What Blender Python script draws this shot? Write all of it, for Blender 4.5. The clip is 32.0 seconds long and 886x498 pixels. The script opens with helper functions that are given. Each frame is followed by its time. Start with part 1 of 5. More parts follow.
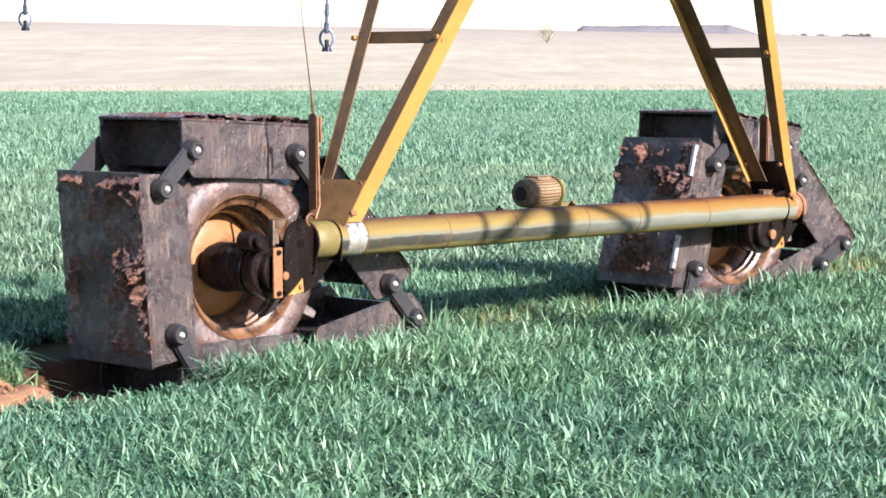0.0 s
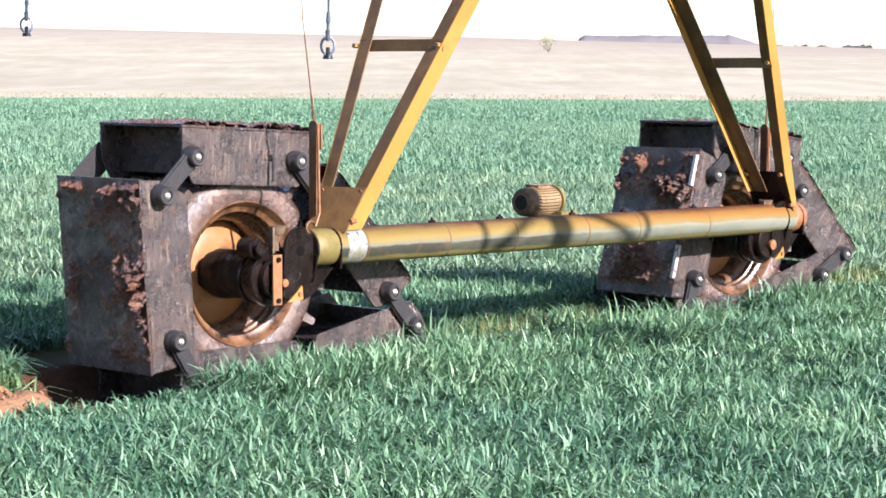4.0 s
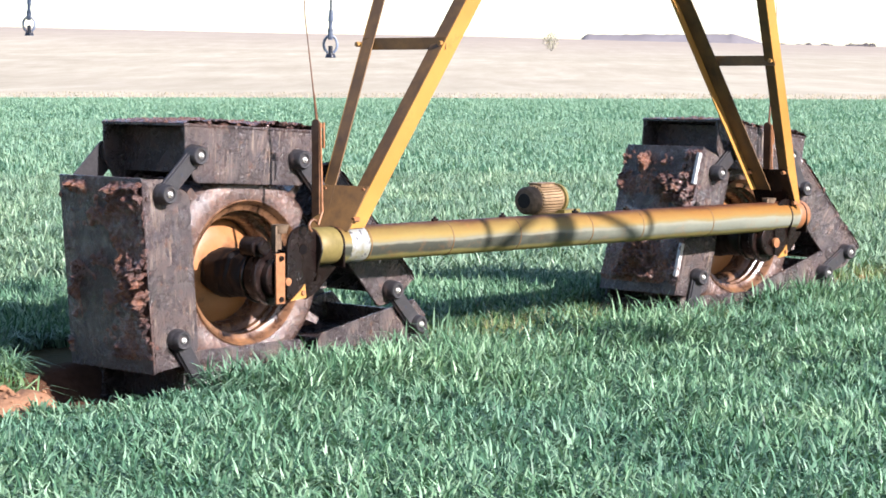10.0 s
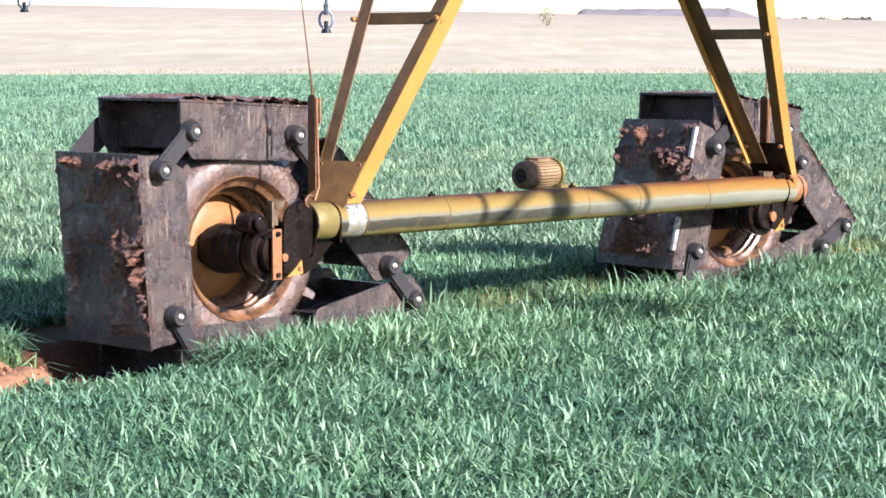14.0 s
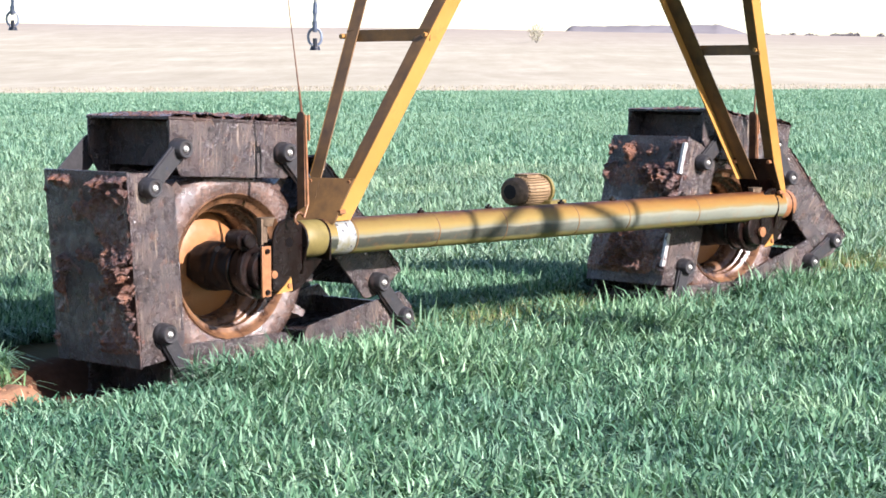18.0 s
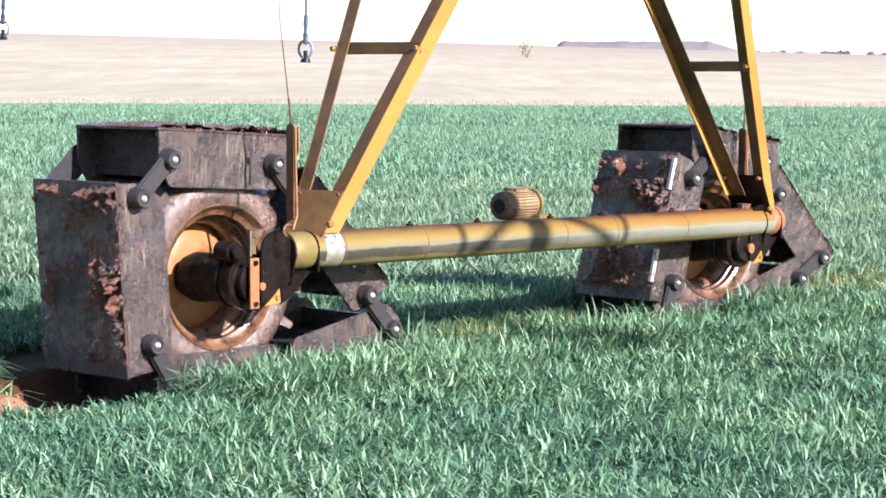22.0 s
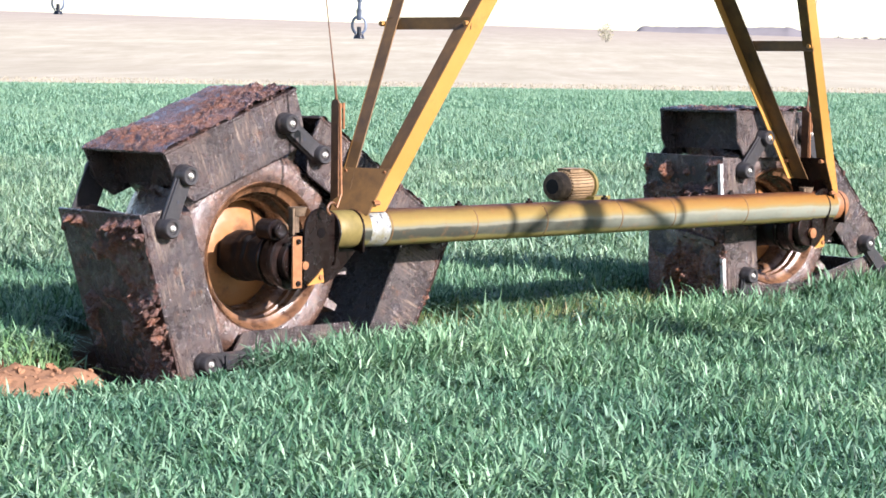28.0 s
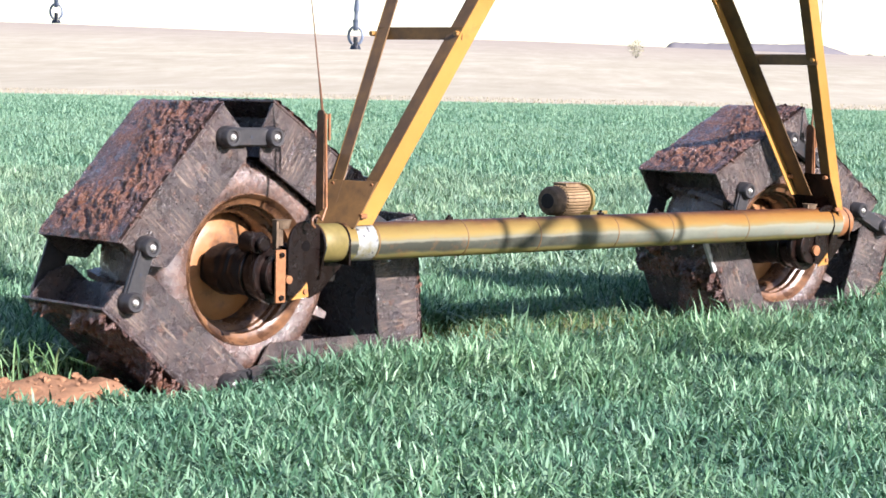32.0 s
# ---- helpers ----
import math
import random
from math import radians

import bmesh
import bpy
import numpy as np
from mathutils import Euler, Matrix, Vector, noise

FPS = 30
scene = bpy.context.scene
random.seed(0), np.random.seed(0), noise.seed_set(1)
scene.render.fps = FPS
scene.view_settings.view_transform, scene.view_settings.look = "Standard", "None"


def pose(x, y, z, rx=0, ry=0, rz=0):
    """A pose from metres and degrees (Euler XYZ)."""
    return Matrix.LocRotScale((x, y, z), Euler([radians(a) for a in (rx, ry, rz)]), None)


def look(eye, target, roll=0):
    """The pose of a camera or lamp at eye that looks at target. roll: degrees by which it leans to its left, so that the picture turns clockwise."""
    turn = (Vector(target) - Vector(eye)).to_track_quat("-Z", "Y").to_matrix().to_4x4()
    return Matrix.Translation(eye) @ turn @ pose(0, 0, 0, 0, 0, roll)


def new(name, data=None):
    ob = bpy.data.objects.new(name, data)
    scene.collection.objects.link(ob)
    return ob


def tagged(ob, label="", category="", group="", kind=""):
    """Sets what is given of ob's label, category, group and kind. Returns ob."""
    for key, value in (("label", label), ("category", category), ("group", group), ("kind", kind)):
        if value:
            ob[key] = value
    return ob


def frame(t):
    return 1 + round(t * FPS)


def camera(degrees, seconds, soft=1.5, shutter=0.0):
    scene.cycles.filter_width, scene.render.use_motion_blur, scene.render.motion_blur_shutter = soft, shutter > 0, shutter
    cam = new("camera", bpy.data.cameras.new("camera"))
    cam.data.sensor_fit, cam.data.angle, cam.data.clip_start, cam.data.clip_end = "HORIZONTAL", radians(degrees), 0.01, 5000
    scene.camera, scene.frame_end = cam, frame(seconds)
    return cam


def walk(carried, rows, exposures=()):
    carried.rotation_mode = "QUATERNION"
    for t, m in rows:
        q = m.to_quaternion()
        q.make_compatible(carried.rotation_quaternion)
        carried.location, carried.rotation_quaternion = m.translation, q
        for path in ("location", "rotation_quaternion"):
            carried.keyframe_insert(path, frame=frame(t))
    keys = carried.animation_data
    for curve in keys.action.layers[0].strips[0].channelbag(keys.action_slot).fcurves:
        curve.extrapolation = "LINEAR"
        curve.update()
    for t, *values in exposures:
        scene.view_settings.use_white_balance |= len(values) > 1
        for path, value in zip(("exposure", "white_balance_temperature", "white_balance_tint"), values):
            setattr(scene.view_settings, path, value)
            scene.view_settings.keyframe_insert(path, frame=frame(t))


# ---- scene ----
# The camera stands in a wheat field, held by hand, beside a pivot tower.
cam = camera(23.314, 32.0, soft=1.6)
# seconds, eye, heading from +y towards +x, tilt, lean (degrees)
PATH = (
    (0, -6.752, -7.483, 1.409, 46.129, -4.675, -0.115),
    (0.5, -6.751, -7.483, 1.409, 46.110, -4.637, -0.036),
    (1, -6.751, -7.482, 1.408, 46.088, -4.601, -0.061),
    (1.5, -6.750, -7.482, 1.408, 46.099, -4.569, -0.225),
    (2, -6.750, -7.481, 1.408, 46.140, -4.543, -0.225),
    (2.5, -6.749, -7.481, 1.407, 46.177, -4.509, -0.076),
    (3, -6.748, -7.481, 1.407, 46.179, -4.484, 0.021),
    (3.5, -6.748, -7.480, 1.407, 46.158, -4.435, 0.210),
    (5.5, -6.745, -7.479, 1.405, 46.092, -4.495, 0.264),
    (6, -6.745, -7.478, 1.405, 46.094, -4.546, 0.317),
    (6.5, -6.744, -7.478, 1.404, 46.084, -4.564, 0.441),
    (7, -6.744, -7.477, 1.404, 46.104, -4.583, 0.393),
    (7.5, -6.743, -7.477, 1.404, 46.109, -4.574, 0.265),
    (8, -6.742, -7.477, 1.403, 46.124, -4.503, 0.105),
    (8.5, -6.742, -7.476, 1.403, 46.106, -4.421, 0.190),
    (9, -6.741, -7.476, 1.403, 46.113, -4.350, 0.348),
    (9.5, -6.741, -7.475, 1.402, 46.082, -4.290, 0.271),
    (10, -6.740, -7.475, 1.402, 46.039, -4.465, 0.139),
    (10.5, -6.739, -7.475, 1.402, 46.013, -4.621, 0.182),
    (11, -6.739, -7.474, 1.401, 45.992, -4.800, 0.217),
    (11.5, -6.738, -7.474, 1.401, 45.954, -4.983, 0.033),
    (12, -6.738, -7.473, 1.400, 45.966, -5.062, -0.092),
    (12.5, -6.737, -7.473, 1.400, 46.006, -5.015, -0.079),
    (13, -6.736, -7.472, 1.400, 46.019, -4.938, 0.062),
    (13.5, -6.736, -7.472, 1.399, 46.051, -4.990, 0.086),
    (14, -6.735, -7.472, 1.399, 46.118, -5.117, -0.107),
    (14.5, -6.735, -7.471, 1.399, 46.189, -5.145, 0.023),
    (16.5, -6.732, -7.470, 1.397, 46.334, -4.756, -0.266),
    (17, -6.732, -7.469, 1.397, 46.366, -4.759, -0.213),
    (17.5, -6.731, -7.469, 1.397, 46.395, -4.765, -0.229),
    (18, -6.730, -7.468, 1.396, 46.397, -4.660, -0.284),
    (18.5, -6.730, -7.468, 1.396, 46.302, -4.600, 0.146),
    (19, -6.729, -7.468, 1.395, 46.266, -4.508, 0.265),
    (19.5, -6.729, -7.467, 1.395, 46.261, -4.455, 0.225),
    (20, -6.728, -7.467, 1.395, 46.284, -4.408, 0.213),
    (20.5, -6.727, -7.466, 1.394, 46.347, -4.345, 0.372),
    (21, -6.727, -7.466, 1.394, 46.488, -4.304, 0.266),
    (21.5, -6.726, -7.466, 1.394, 46.602, -4.254, 0.342),
    (22, -6.726, -7.465, 1.393, 46.697, -4.289, 0.263),
    (22.5, -6.725, -7.465, 1.393, 46.753, -4.362, -0.065),
    (23, -6.724, -7.464, 1.393, 46.766, -4.344, 0.212),
    (23.5, -6.724, -7.464, 1.392, 46.690, -4.341, 0.456),
    (24, -6.723, -7.464, 1.392, 46.571, -4.473, 0.700),
    (24.5, -6.723, -7.463, 1.391, 46.361, -4.611, 0.616),
    (25, -6.712, -7.453, 1.386, 46.291, -4.673, 0.586),
    (25.5, -6.701, -7.442, 1.381, 46.077, -4.657, 0.549),
    (27.5, -6.659, -7.400, 1.360, 44.809, -4.741, 0.688),
    (28, -6.656, -7.396, 1.359, 44.642, -4.737, 0.751),
    (28.5, -6.652, -7.393, 1.357, 44.476, -4.725, 0.749),
    (29, -6.648, -7.390, 1.355, 44.266, -4.679, 0.784),
    (29.5, -6.645, -7.387, 1.353, 43.991, -4.623, 0.818),
    (30, -6.641, -7.384, 1.352, 43.723, -4.566, 0.841),
    (30.5, -6.638, -7.381, 1.350, 43.535, -4.452, 0.840),
    (31, -6.634, -7.378, 1.348, 43.490, -4.381, 1.041),
    (31.5, -6.631, -7.374, 1.347, 43.691, -4.356, 1.074),
    (32, -6.627, -7.371, 1.345, 43.882, -4.358, 1.142),
)


def eye_pose(x, y, z, heading, tilt, lean):
    h, v = radians(heading), radians(tilt)
    way = Vector((math.sin(h) * math.cos(v), math.cos(h) * math.cos(v), math.sin(v)))
    return look((x, y, z), Vector((x, y, z)) + way * 10, lean)


walk(cam, [(r[0], eye_pose(*r[1:])) for r in PATH],
     exposures=[(0, 1.70, 6120, 20), (32, 1.70, 6120, 20)])

# ---- light ----
SUN_EL, SUN_AZ = 26.0, 178.4   # azimuth clockwise from +y
sun_way = Vector((math.sin(radians(SUN_AZ)) * math.cos(radians(SUN_EL)),
                  math.cos(radians(SUN_AZ)) * math.cos(radians(SUN_EL)), math.sin(radians(SUN_EL))))
world = bpy.data.worlds.new("sky")
scene.world = world
world.use_nodes = True
wn, wl = world.node_tree.nodes, world.node_tree.links
sky = wn.new("ShaderNodeTexSky")
sky.sky_type, sky.sun_disc = "NISHITA", False
sky.sun_elevation, sky.sun_rotation = radians(SUN_EL), radians(SUN_AZ)
sky.dust_density = 0.5
sky.air_density = 1.0
wl.new(sky.outputs[0], wn["Background"].inputs[0])
wn["Background"].inputs[1].default_value = 0.078
sun = new("sun", bpy.data.lights.new("sun", "SUN"))
sun.data.energy, sun.data.angle, sun.data.color = 5.0, radians(0.6), (1.0, 0.94, 0.86)
sun.matrix_world = look(sun_way * 60, (0, 0, 0))


# ---- materials ----
class Mat:
    """A small builder of node materials in object or world space."""

    def __init__(self, name, rough=0.6, metal=0.0, spec=0.5):
        self.m = bpy.data.materials.new(name)
        self.m.use_nodes = True
        self.n, self.l = self.m.node_tree.nodes, self.m.node_tree.links
        self.b = self.n["Principled BSDF"]
        self.b.inputs["Roughness"].default_value = rough
        self.b.inputs["Metallic"].default_value = metal
        self.b.inputs["Specular IOR Level"].default_value = spec
        self.coord = self.n.new("ShaderNodeTexCoord").outputs["Object"]

    def world_space(self):
        self.coord = self.n.new("ShaderNodeNewGeometry").outputs["Position"]

    def scaled(self, sx, sy, sz):
        q = self.n.new("ShaderNodeMapping")
        q.inputs["Scale"].default_value = (sx, sy, sz)
        self.l.new(self.coord, q.inputs["Vector"])
        return q.outputs[0]

    def turned(self, angle, sx, sy):
        """Coordinates turned about z, with pieces sx long and sy wide."""
        q = self.n.new("ShaderNodeMapping")
        q.vector_type = "TEXTURE"
        q.inputs["Rotation"].default_value = (0, 0, radians(angle))
        q.inputs["Scale"].default_value = (sx, sy, 1)
        self.l.new(self.coord, q.inputs["Vector"])
        return q.outputs[0]

    def noise(self, scale, detail=6, rough=0.6, at=None):
        q = self.n.new("ShaderNodeTexNoise")
        q.inputs["Scale"].default_value, q.inputs["Detail"].default_value, q.inputs["Roughness"].default_value = scale, detail, rough
        self.l.new(at or self.coord, q.inputs["Vector"])
        return q.outputs["Fac"]

    def ramp(self, fac, *stops):
        q = self.n.new("ShaderNodeValToRGB")
        e = q.color_ramp.elements
        while len(e) < len(stops):
            e.new(0.5)
        for k, (p, c) in zip(e, stops):
            k.position, k.color = p, (*c, 1) if len(c) == 3 else (c[0], c[0], c[0], 1)
        self.l.new(fac, q.inputs[0])
        return q.outputs[0]

    def mix(self, fac, a, b, mode="MIX"):
        q = self.n.new("ShaderNodeMix")
        q.data_type, q.blend_type = "RGBA", mode
        for sock, v in ((q.inputs["Factor"], fac), (q.inputs["A"], a), (q.inputs["B"], b)):
            if isinstance(v, bpy.types.NodeSocket):
                self.l.new(v, sock)
            elif isinstance(v, (int, float)):
                sock.default_value = v
            else:
                sock.default_value = (*v, 1)
        return q.outputs["Result"]

    def math(self, op, a, b=0.0, clamp=False):
        q = self.n.new("ShaderNodeMath")
        q.operation, q.use_clamp = op, clamp
        for sock, v in zip(q.inputs, (a, b)):
            if isinstance(v, bpy.types.NodeSocket):
                self.l.new(v, sock)
            else:
                sock.default_value = v
        return q.outputs[0]

    def color(self, c):
        if isinstance(c, bpy.types.NodeSocket):
            self.l.new(c, self.b.inputs["Base Color"])
        else:
            self.b.inputs["Base Color"].default_value = (*c, 1)

    def rough(self, r):
        self.l.new(r, self.b.inputs["Roughness"])

    def bump(self, height, strength=0.4, distance=0.01):
        q = self.n.new("ShaderNodeBump")
        q.inputs["Strength"].default_value, q.inputs["Distance"].default_value = strength, distance
        self.l.new(height, q.inputs["Height"])
        self.l.new(q.outputs[0], self.b.inputs["Normal"])

    def wet(self, scale=90, weight=0.8, rough=0.07):
        """A film of water in beads and runs, with its own relief."""
        bead = self.noise(scale, 3, 0.55)
        q = self.n.new("ShaderNodeBump")
        q.inputs["Strength"].default_value, q.inputs["Distance"].default_value = 1.0, 0.012
        self.l.new(bead, q.inputs["Height"])
        self.l.new(q.outputs[0], self.b.inputs["Coat Normal"])
        cover = self.ramp(self.noise(9, 6, 0.7), (0.42, (0,)), (0.56, (weight,)))
        self.l.new(cover, self.b.inputs["Coat Weight"])
        self.b.inputs["Coat Roughness"].default_value = rough
        self.b.inputs["Coat IOR"].default_value = 1.33

    def island(self):
        return self.n.new("ShaderNodeNewGeometry").outputs["Random Per Island"]


def make_steel(name, streaks, dirt, along=(9.0, 1.0, 0.9)):
    """Wet dark steel: purple-brown scale, dried dust, rust blooms, beads of water; tan runs down the side plates."""
    m = Mat(name, 0.35, 0.0, 0.45)
    big, fine, mid = m.noise(5, 8, 0.65), m.noise(70, 6, 0.75), m.noise(17, 8, 0.7)
    base = m.ramp(fine, (0.3, (0.012, 0.009, 0.009)), (0.7, (0.042, 0.031, 0.029)))
    scale = m.ramp(m.noise(3.3, 6, 0.6), (0.42, (0,)), (0.60, (0.7,)))
    c = m.mix(scale, base, (0.026, 0.021, 0.025))
    rust = m.ramp(fine, (0.3, (0.070, 0.028, 0.013)), (0.7, (0.21, 0.092, 0.042)))
    c = m.mix(m.ramp(mid, (0.56, (0,)), (0.70, (0.6,))), c, rust)
    c = m.mix(m.ramp(big, (0.44, (0,)), (0.66, (0.8,))), c, dirt)
    if streaks:
        runs = m.noise(9, 5, 0.7, m.scaled(*along))
        where = m.ramp(m.noise(2.6, 5, 0.6), (0.38, (0,)), (0.58, (1,)))
        c = m.mix(m.math("MULTIPLY", m.ramp(runs, (0.53, (0,)), (0.68, (0.8,))), where), c, (0.23, 0.178, 0.128))
        drip = m.noise(16, 3, 0.6, m.scaled(*along))
        c = m.mix(m.ramp(drip, (0.62, (0,)), (0.70, (0.75,))), c, (0.006, 0.005, 0.005))
    # pale flecks painted in for the sparkle of water beads
    glint_fleck = m.ramp(m.noise(150, 2, 0.5), (0.69, (0,)), (0.73, (0.7,)))
    c = m.mix(m.math("MULTIPLY", glint_fleck, m.ramp(mid, (0.45, (0,)), (0.6, (1,)))), c, (0.36, 0.29, 0.23))
    m.color(c)
    bead = m.ramp(m.noise(120, 2, 0.5), (0.62, (0,)), (0.69, (1,)))
    wet = m.ramp(m.noise(11, 7, 0.75), (0.40, (0.13,)), (0.62, (0.50,)))
    m.rough(m.mix(bead, wet, (0.06, 0.06, 0.06)))
    h = m.math("ADD", m.math("ADD", fine, m.math("MULTIPLY", big, 1.5)), m.math("MULTIPLY", bead, 0.8))
    m.bump(h, 0.8, 0.009)
    m.wet(95, 0.7, 0.09)
    return m.m


def make_link():
    m = Mat("black_link_steel", 0.42, 0.0, 0.5)
    fine = m.noise(50, 6, 0.7)
    m.color(m.mix(m.ramp(m.noise(12, 8, 0.7), (0.56, (0,)), (0.8, (0.8,))), m.ramp(fine, (0.3, (0.010, 0.010, 0.011)), (0.75, (0.034, 0.032, 0.034))), (0.07, 0.036, 0.024)))
    m.bump(fine, 0.35, 0.004)
    return m.m


def make_bolt():
    m = Mat("pale_bolt_metal", 0.45, 0.3)
    m.color(m.ramp(m.noise(80, 4), (0.3, (0.28, 0.27, 0.24)), (0.7, (0.60, 0.59, 0.54))))
    m.bump(m.noise(120, 3), 0.3, 0.003)
    return m.m


def make_mud():
    """Wet clotted mud: dark purple-brown where smeared, red-brown and gleaming where it crumbles."""
    m = Mat("wet_red_mud", 0.5, 0.0, 0.75)
    big, fine, tiny = m.noise(9, 8, 0.7), m.noise(45, 8, 0.75), m.noise(160, 4, 0.7)
    c = m.ramp(fine, (0.28, (0.050, 0.020, 0.012)), (0.5, (0.135, 0.056, 0.031)), (0.74, (0.34, 0.160, 0.090)))
    c = m.mix(m.ramp(m.noise(4, 7, 0.65), (0.44, (0,)), (0.58, (0.85,))), c, m.ramp(tiny, (0.35, (0.040, 0.021, 0.019)), (0.65, (0.105, 0.057, 0.050))))
    m.color(c)
    m.rough(m.ramp(m.noise(40, 5, 0.7), (0.42, (0.10,)), (0.60, (0.60,))))
    m.bump(m.math("ADD", m.math("ADD", fine, big), m.math("MULTIPLY", tiny, 0.5)), 0.9, 0.02)
    m.wet(80, 0.9)
    return m.m


def make_yellow(name, worn):
    m = Mat(name, 0.38, 0.0, 0.5)
    big, fine = m.noise(3.5, 8, 0.7), m.noise(40, 7, 0.7)
    paint = m.ramp(m.noise(1.7, 4), (0.3, (0.25, 0.122, 0.024)), (0.7, (0.34, 0.180, 0.042)))
    rust = m.ramp(fine, (0.3, (0.09, 0.032, 0.012)), (0.7, (0.22, 0.09, 0.028)))
    m.color(m.mix(m.ramp(m.math("ADD", m.math("MULTIPLY", big, 0.7), m.math("MULTIPLY", fine, 0.3)), (0.56 - worn, (0,)), (0.70 - worn, (0.85,))), paint, rust))
    m.rough(m.ramp(fine, (0.3, (0.28,)), (0.7, (0.55,))))
    m.bump(fine, 0.25, 0.003)
    return m.m


def make_tube():
    """Old yellow paint in long wavy bands: orange above, a pale strip, grey, olive lowest; rust spots."""
    m = Mat("weathered_beam_paint", 0.3, 0.0, 0.16)
    sep = m.n.new("ShaderNodeSeparateXYZ")
    m.l.new(m.coord, sep.inputs[0])
    wob = m.noise(3.0, 8, 0.7, m.scaled(0.9, 3, 3))
    fine = m.noise(40, 8, 0.75, m.scaled(0.6, 1, 1))
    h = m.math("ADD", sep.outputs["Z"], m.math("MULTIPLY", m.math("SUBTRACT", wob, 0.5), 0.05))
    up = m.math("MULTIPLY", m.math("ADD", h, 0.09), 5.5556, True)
    # paler towards the far end, grey and olive near the first wheel
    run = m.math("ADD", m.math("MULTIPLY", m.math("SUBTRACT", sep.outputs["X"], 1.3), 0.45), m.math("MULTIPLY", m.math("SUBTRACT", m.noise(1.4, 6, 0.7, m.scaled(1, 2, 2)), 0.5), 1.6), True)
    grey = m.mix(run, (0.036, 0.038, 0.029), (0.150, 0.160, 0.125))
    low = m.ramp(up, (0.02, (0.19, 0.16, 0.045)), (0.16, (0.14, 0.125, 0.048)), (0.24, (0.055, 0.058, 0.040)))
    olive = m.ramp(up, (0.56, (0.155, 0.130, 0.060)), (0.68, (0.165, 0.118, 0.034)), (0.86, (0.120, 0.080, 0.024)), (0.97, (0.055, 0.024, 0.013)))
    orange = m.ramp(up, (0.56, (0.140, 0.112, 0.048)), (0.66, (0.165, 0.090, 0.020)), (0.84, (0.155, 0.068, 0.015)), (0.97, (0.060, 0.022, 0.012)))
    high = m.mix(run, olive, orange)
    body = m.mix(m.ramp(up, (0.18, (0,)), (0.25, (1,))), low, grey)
    # pale strip at mid height, just under the orange
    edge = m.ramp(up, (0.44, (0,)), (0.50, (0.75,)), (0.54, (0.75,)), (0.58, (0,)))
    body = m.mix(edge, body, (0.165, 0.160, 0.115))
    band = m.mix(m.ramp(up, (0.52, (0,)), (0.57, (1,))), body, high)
    rust = m.ramp(fine, (0.35, (0.10, 0.04, 0.016)), (0.7, (0.26, 0.13, 0.045)))
    m.color(m.mix(m.ramp(m.noise(11, 8, 0.75), (0.55, (0,)), (0.75, (0.6,))), band, rust))
    m.rough(m.ramp(fine, (0.35, (0.38,)), (0.7, (0.62,))))
    m.bump(m.noise(18, 6, 0.6), 0.12, 0.006)
    return m.m


def make_rust():
    """Oily near-black castings with red-brown rust showing through."""
    m = Mat("rusty_brown_casting", 0.4, 0.0, 0.22)
    fine, big = m.noise(55, 8, 0.7), m.noise(8, 6, 0.6)
    c = m.ramp(fine, (0.3, (0.0024, 0.0014, 0.0013)), (0.7, (0.008, 0.0038, 0.0028)))
    m.color(m.mix(m.ramp(big, (0.58, (0,)), (0.76, (0.4,))), c, (0.055, 0.019, 0.009)))
    m.rough(m.ramp(big, (0.35, (0.14,)), (0.65, (0.40,))))
    m.bump(fine, 0.4, 0.004)
    m.wet(60, 0.35, 0.10)
    return m.m


def make_rubber():
    """Tyre rubber under smeared wet mud, grey where it is rubbed clean, running with water."""
    m = Mat("muddy_tyre_rubber", 0.4, 0.0, 0.8)
    fine, big = m.noise(50, 8, 0.75), m.noise(7, 8, 0.7)
    c = m.ramp(fine, (0.3, (0.022, 0.015, 0.014)), (0.7, (0.070, 0.045, 0.037)))
    c = m.mix(m.ramp(big, (0.40, (0,)), (0.58, (0.9,))), c, m.ramp(m.noise(34, 6, 0.7), (0.35, (0.046, 0.026, 0.019)), (0.65, (0.135, 0.074, 0.050))))
    m.color(c)
    m.rough(m.ramp(m.noise(16, 6, 0.7), (0.42, (0.16,)), (0.62, (0.42,))))
    m.bump(m.math("ADD", m.math("MULTIPLY", fine, 0.6), big), 0.8, 0.012)
    m.wet(55, 1.0, 0.16)
    return m.m


def make_rim_steel():
    """The rim's barrel: rust and thin brown mud under running water."""
    m = Mat("stained_rim_steel", 0.32, 0.0, 0.6)
    fine, mid = m.noise(60, 7, 0.7), m.noise(11, 7, 0.65)
    c = m.ramp(mid, (0.34, (0.026, 0.013, 0.008)), (0.52, (0.095, 0.047, 0.023)), (0.68, (0.19, 0.090, 0.036)))
    m.color(m.mix(m.ramp(fine, (0.52, (0,)), (0.70, (0.6,))), c, (0.06, 0.028, 0.015)))
    m.rough(m.ramp(mid, (0.4, (0.18,)), (0.6, (0.42,))))
    m.bump(m.math("ADD", fine, mid), 0.35, 0.006)
    m.wet(70, 0.9, 0.12)
    return m.m


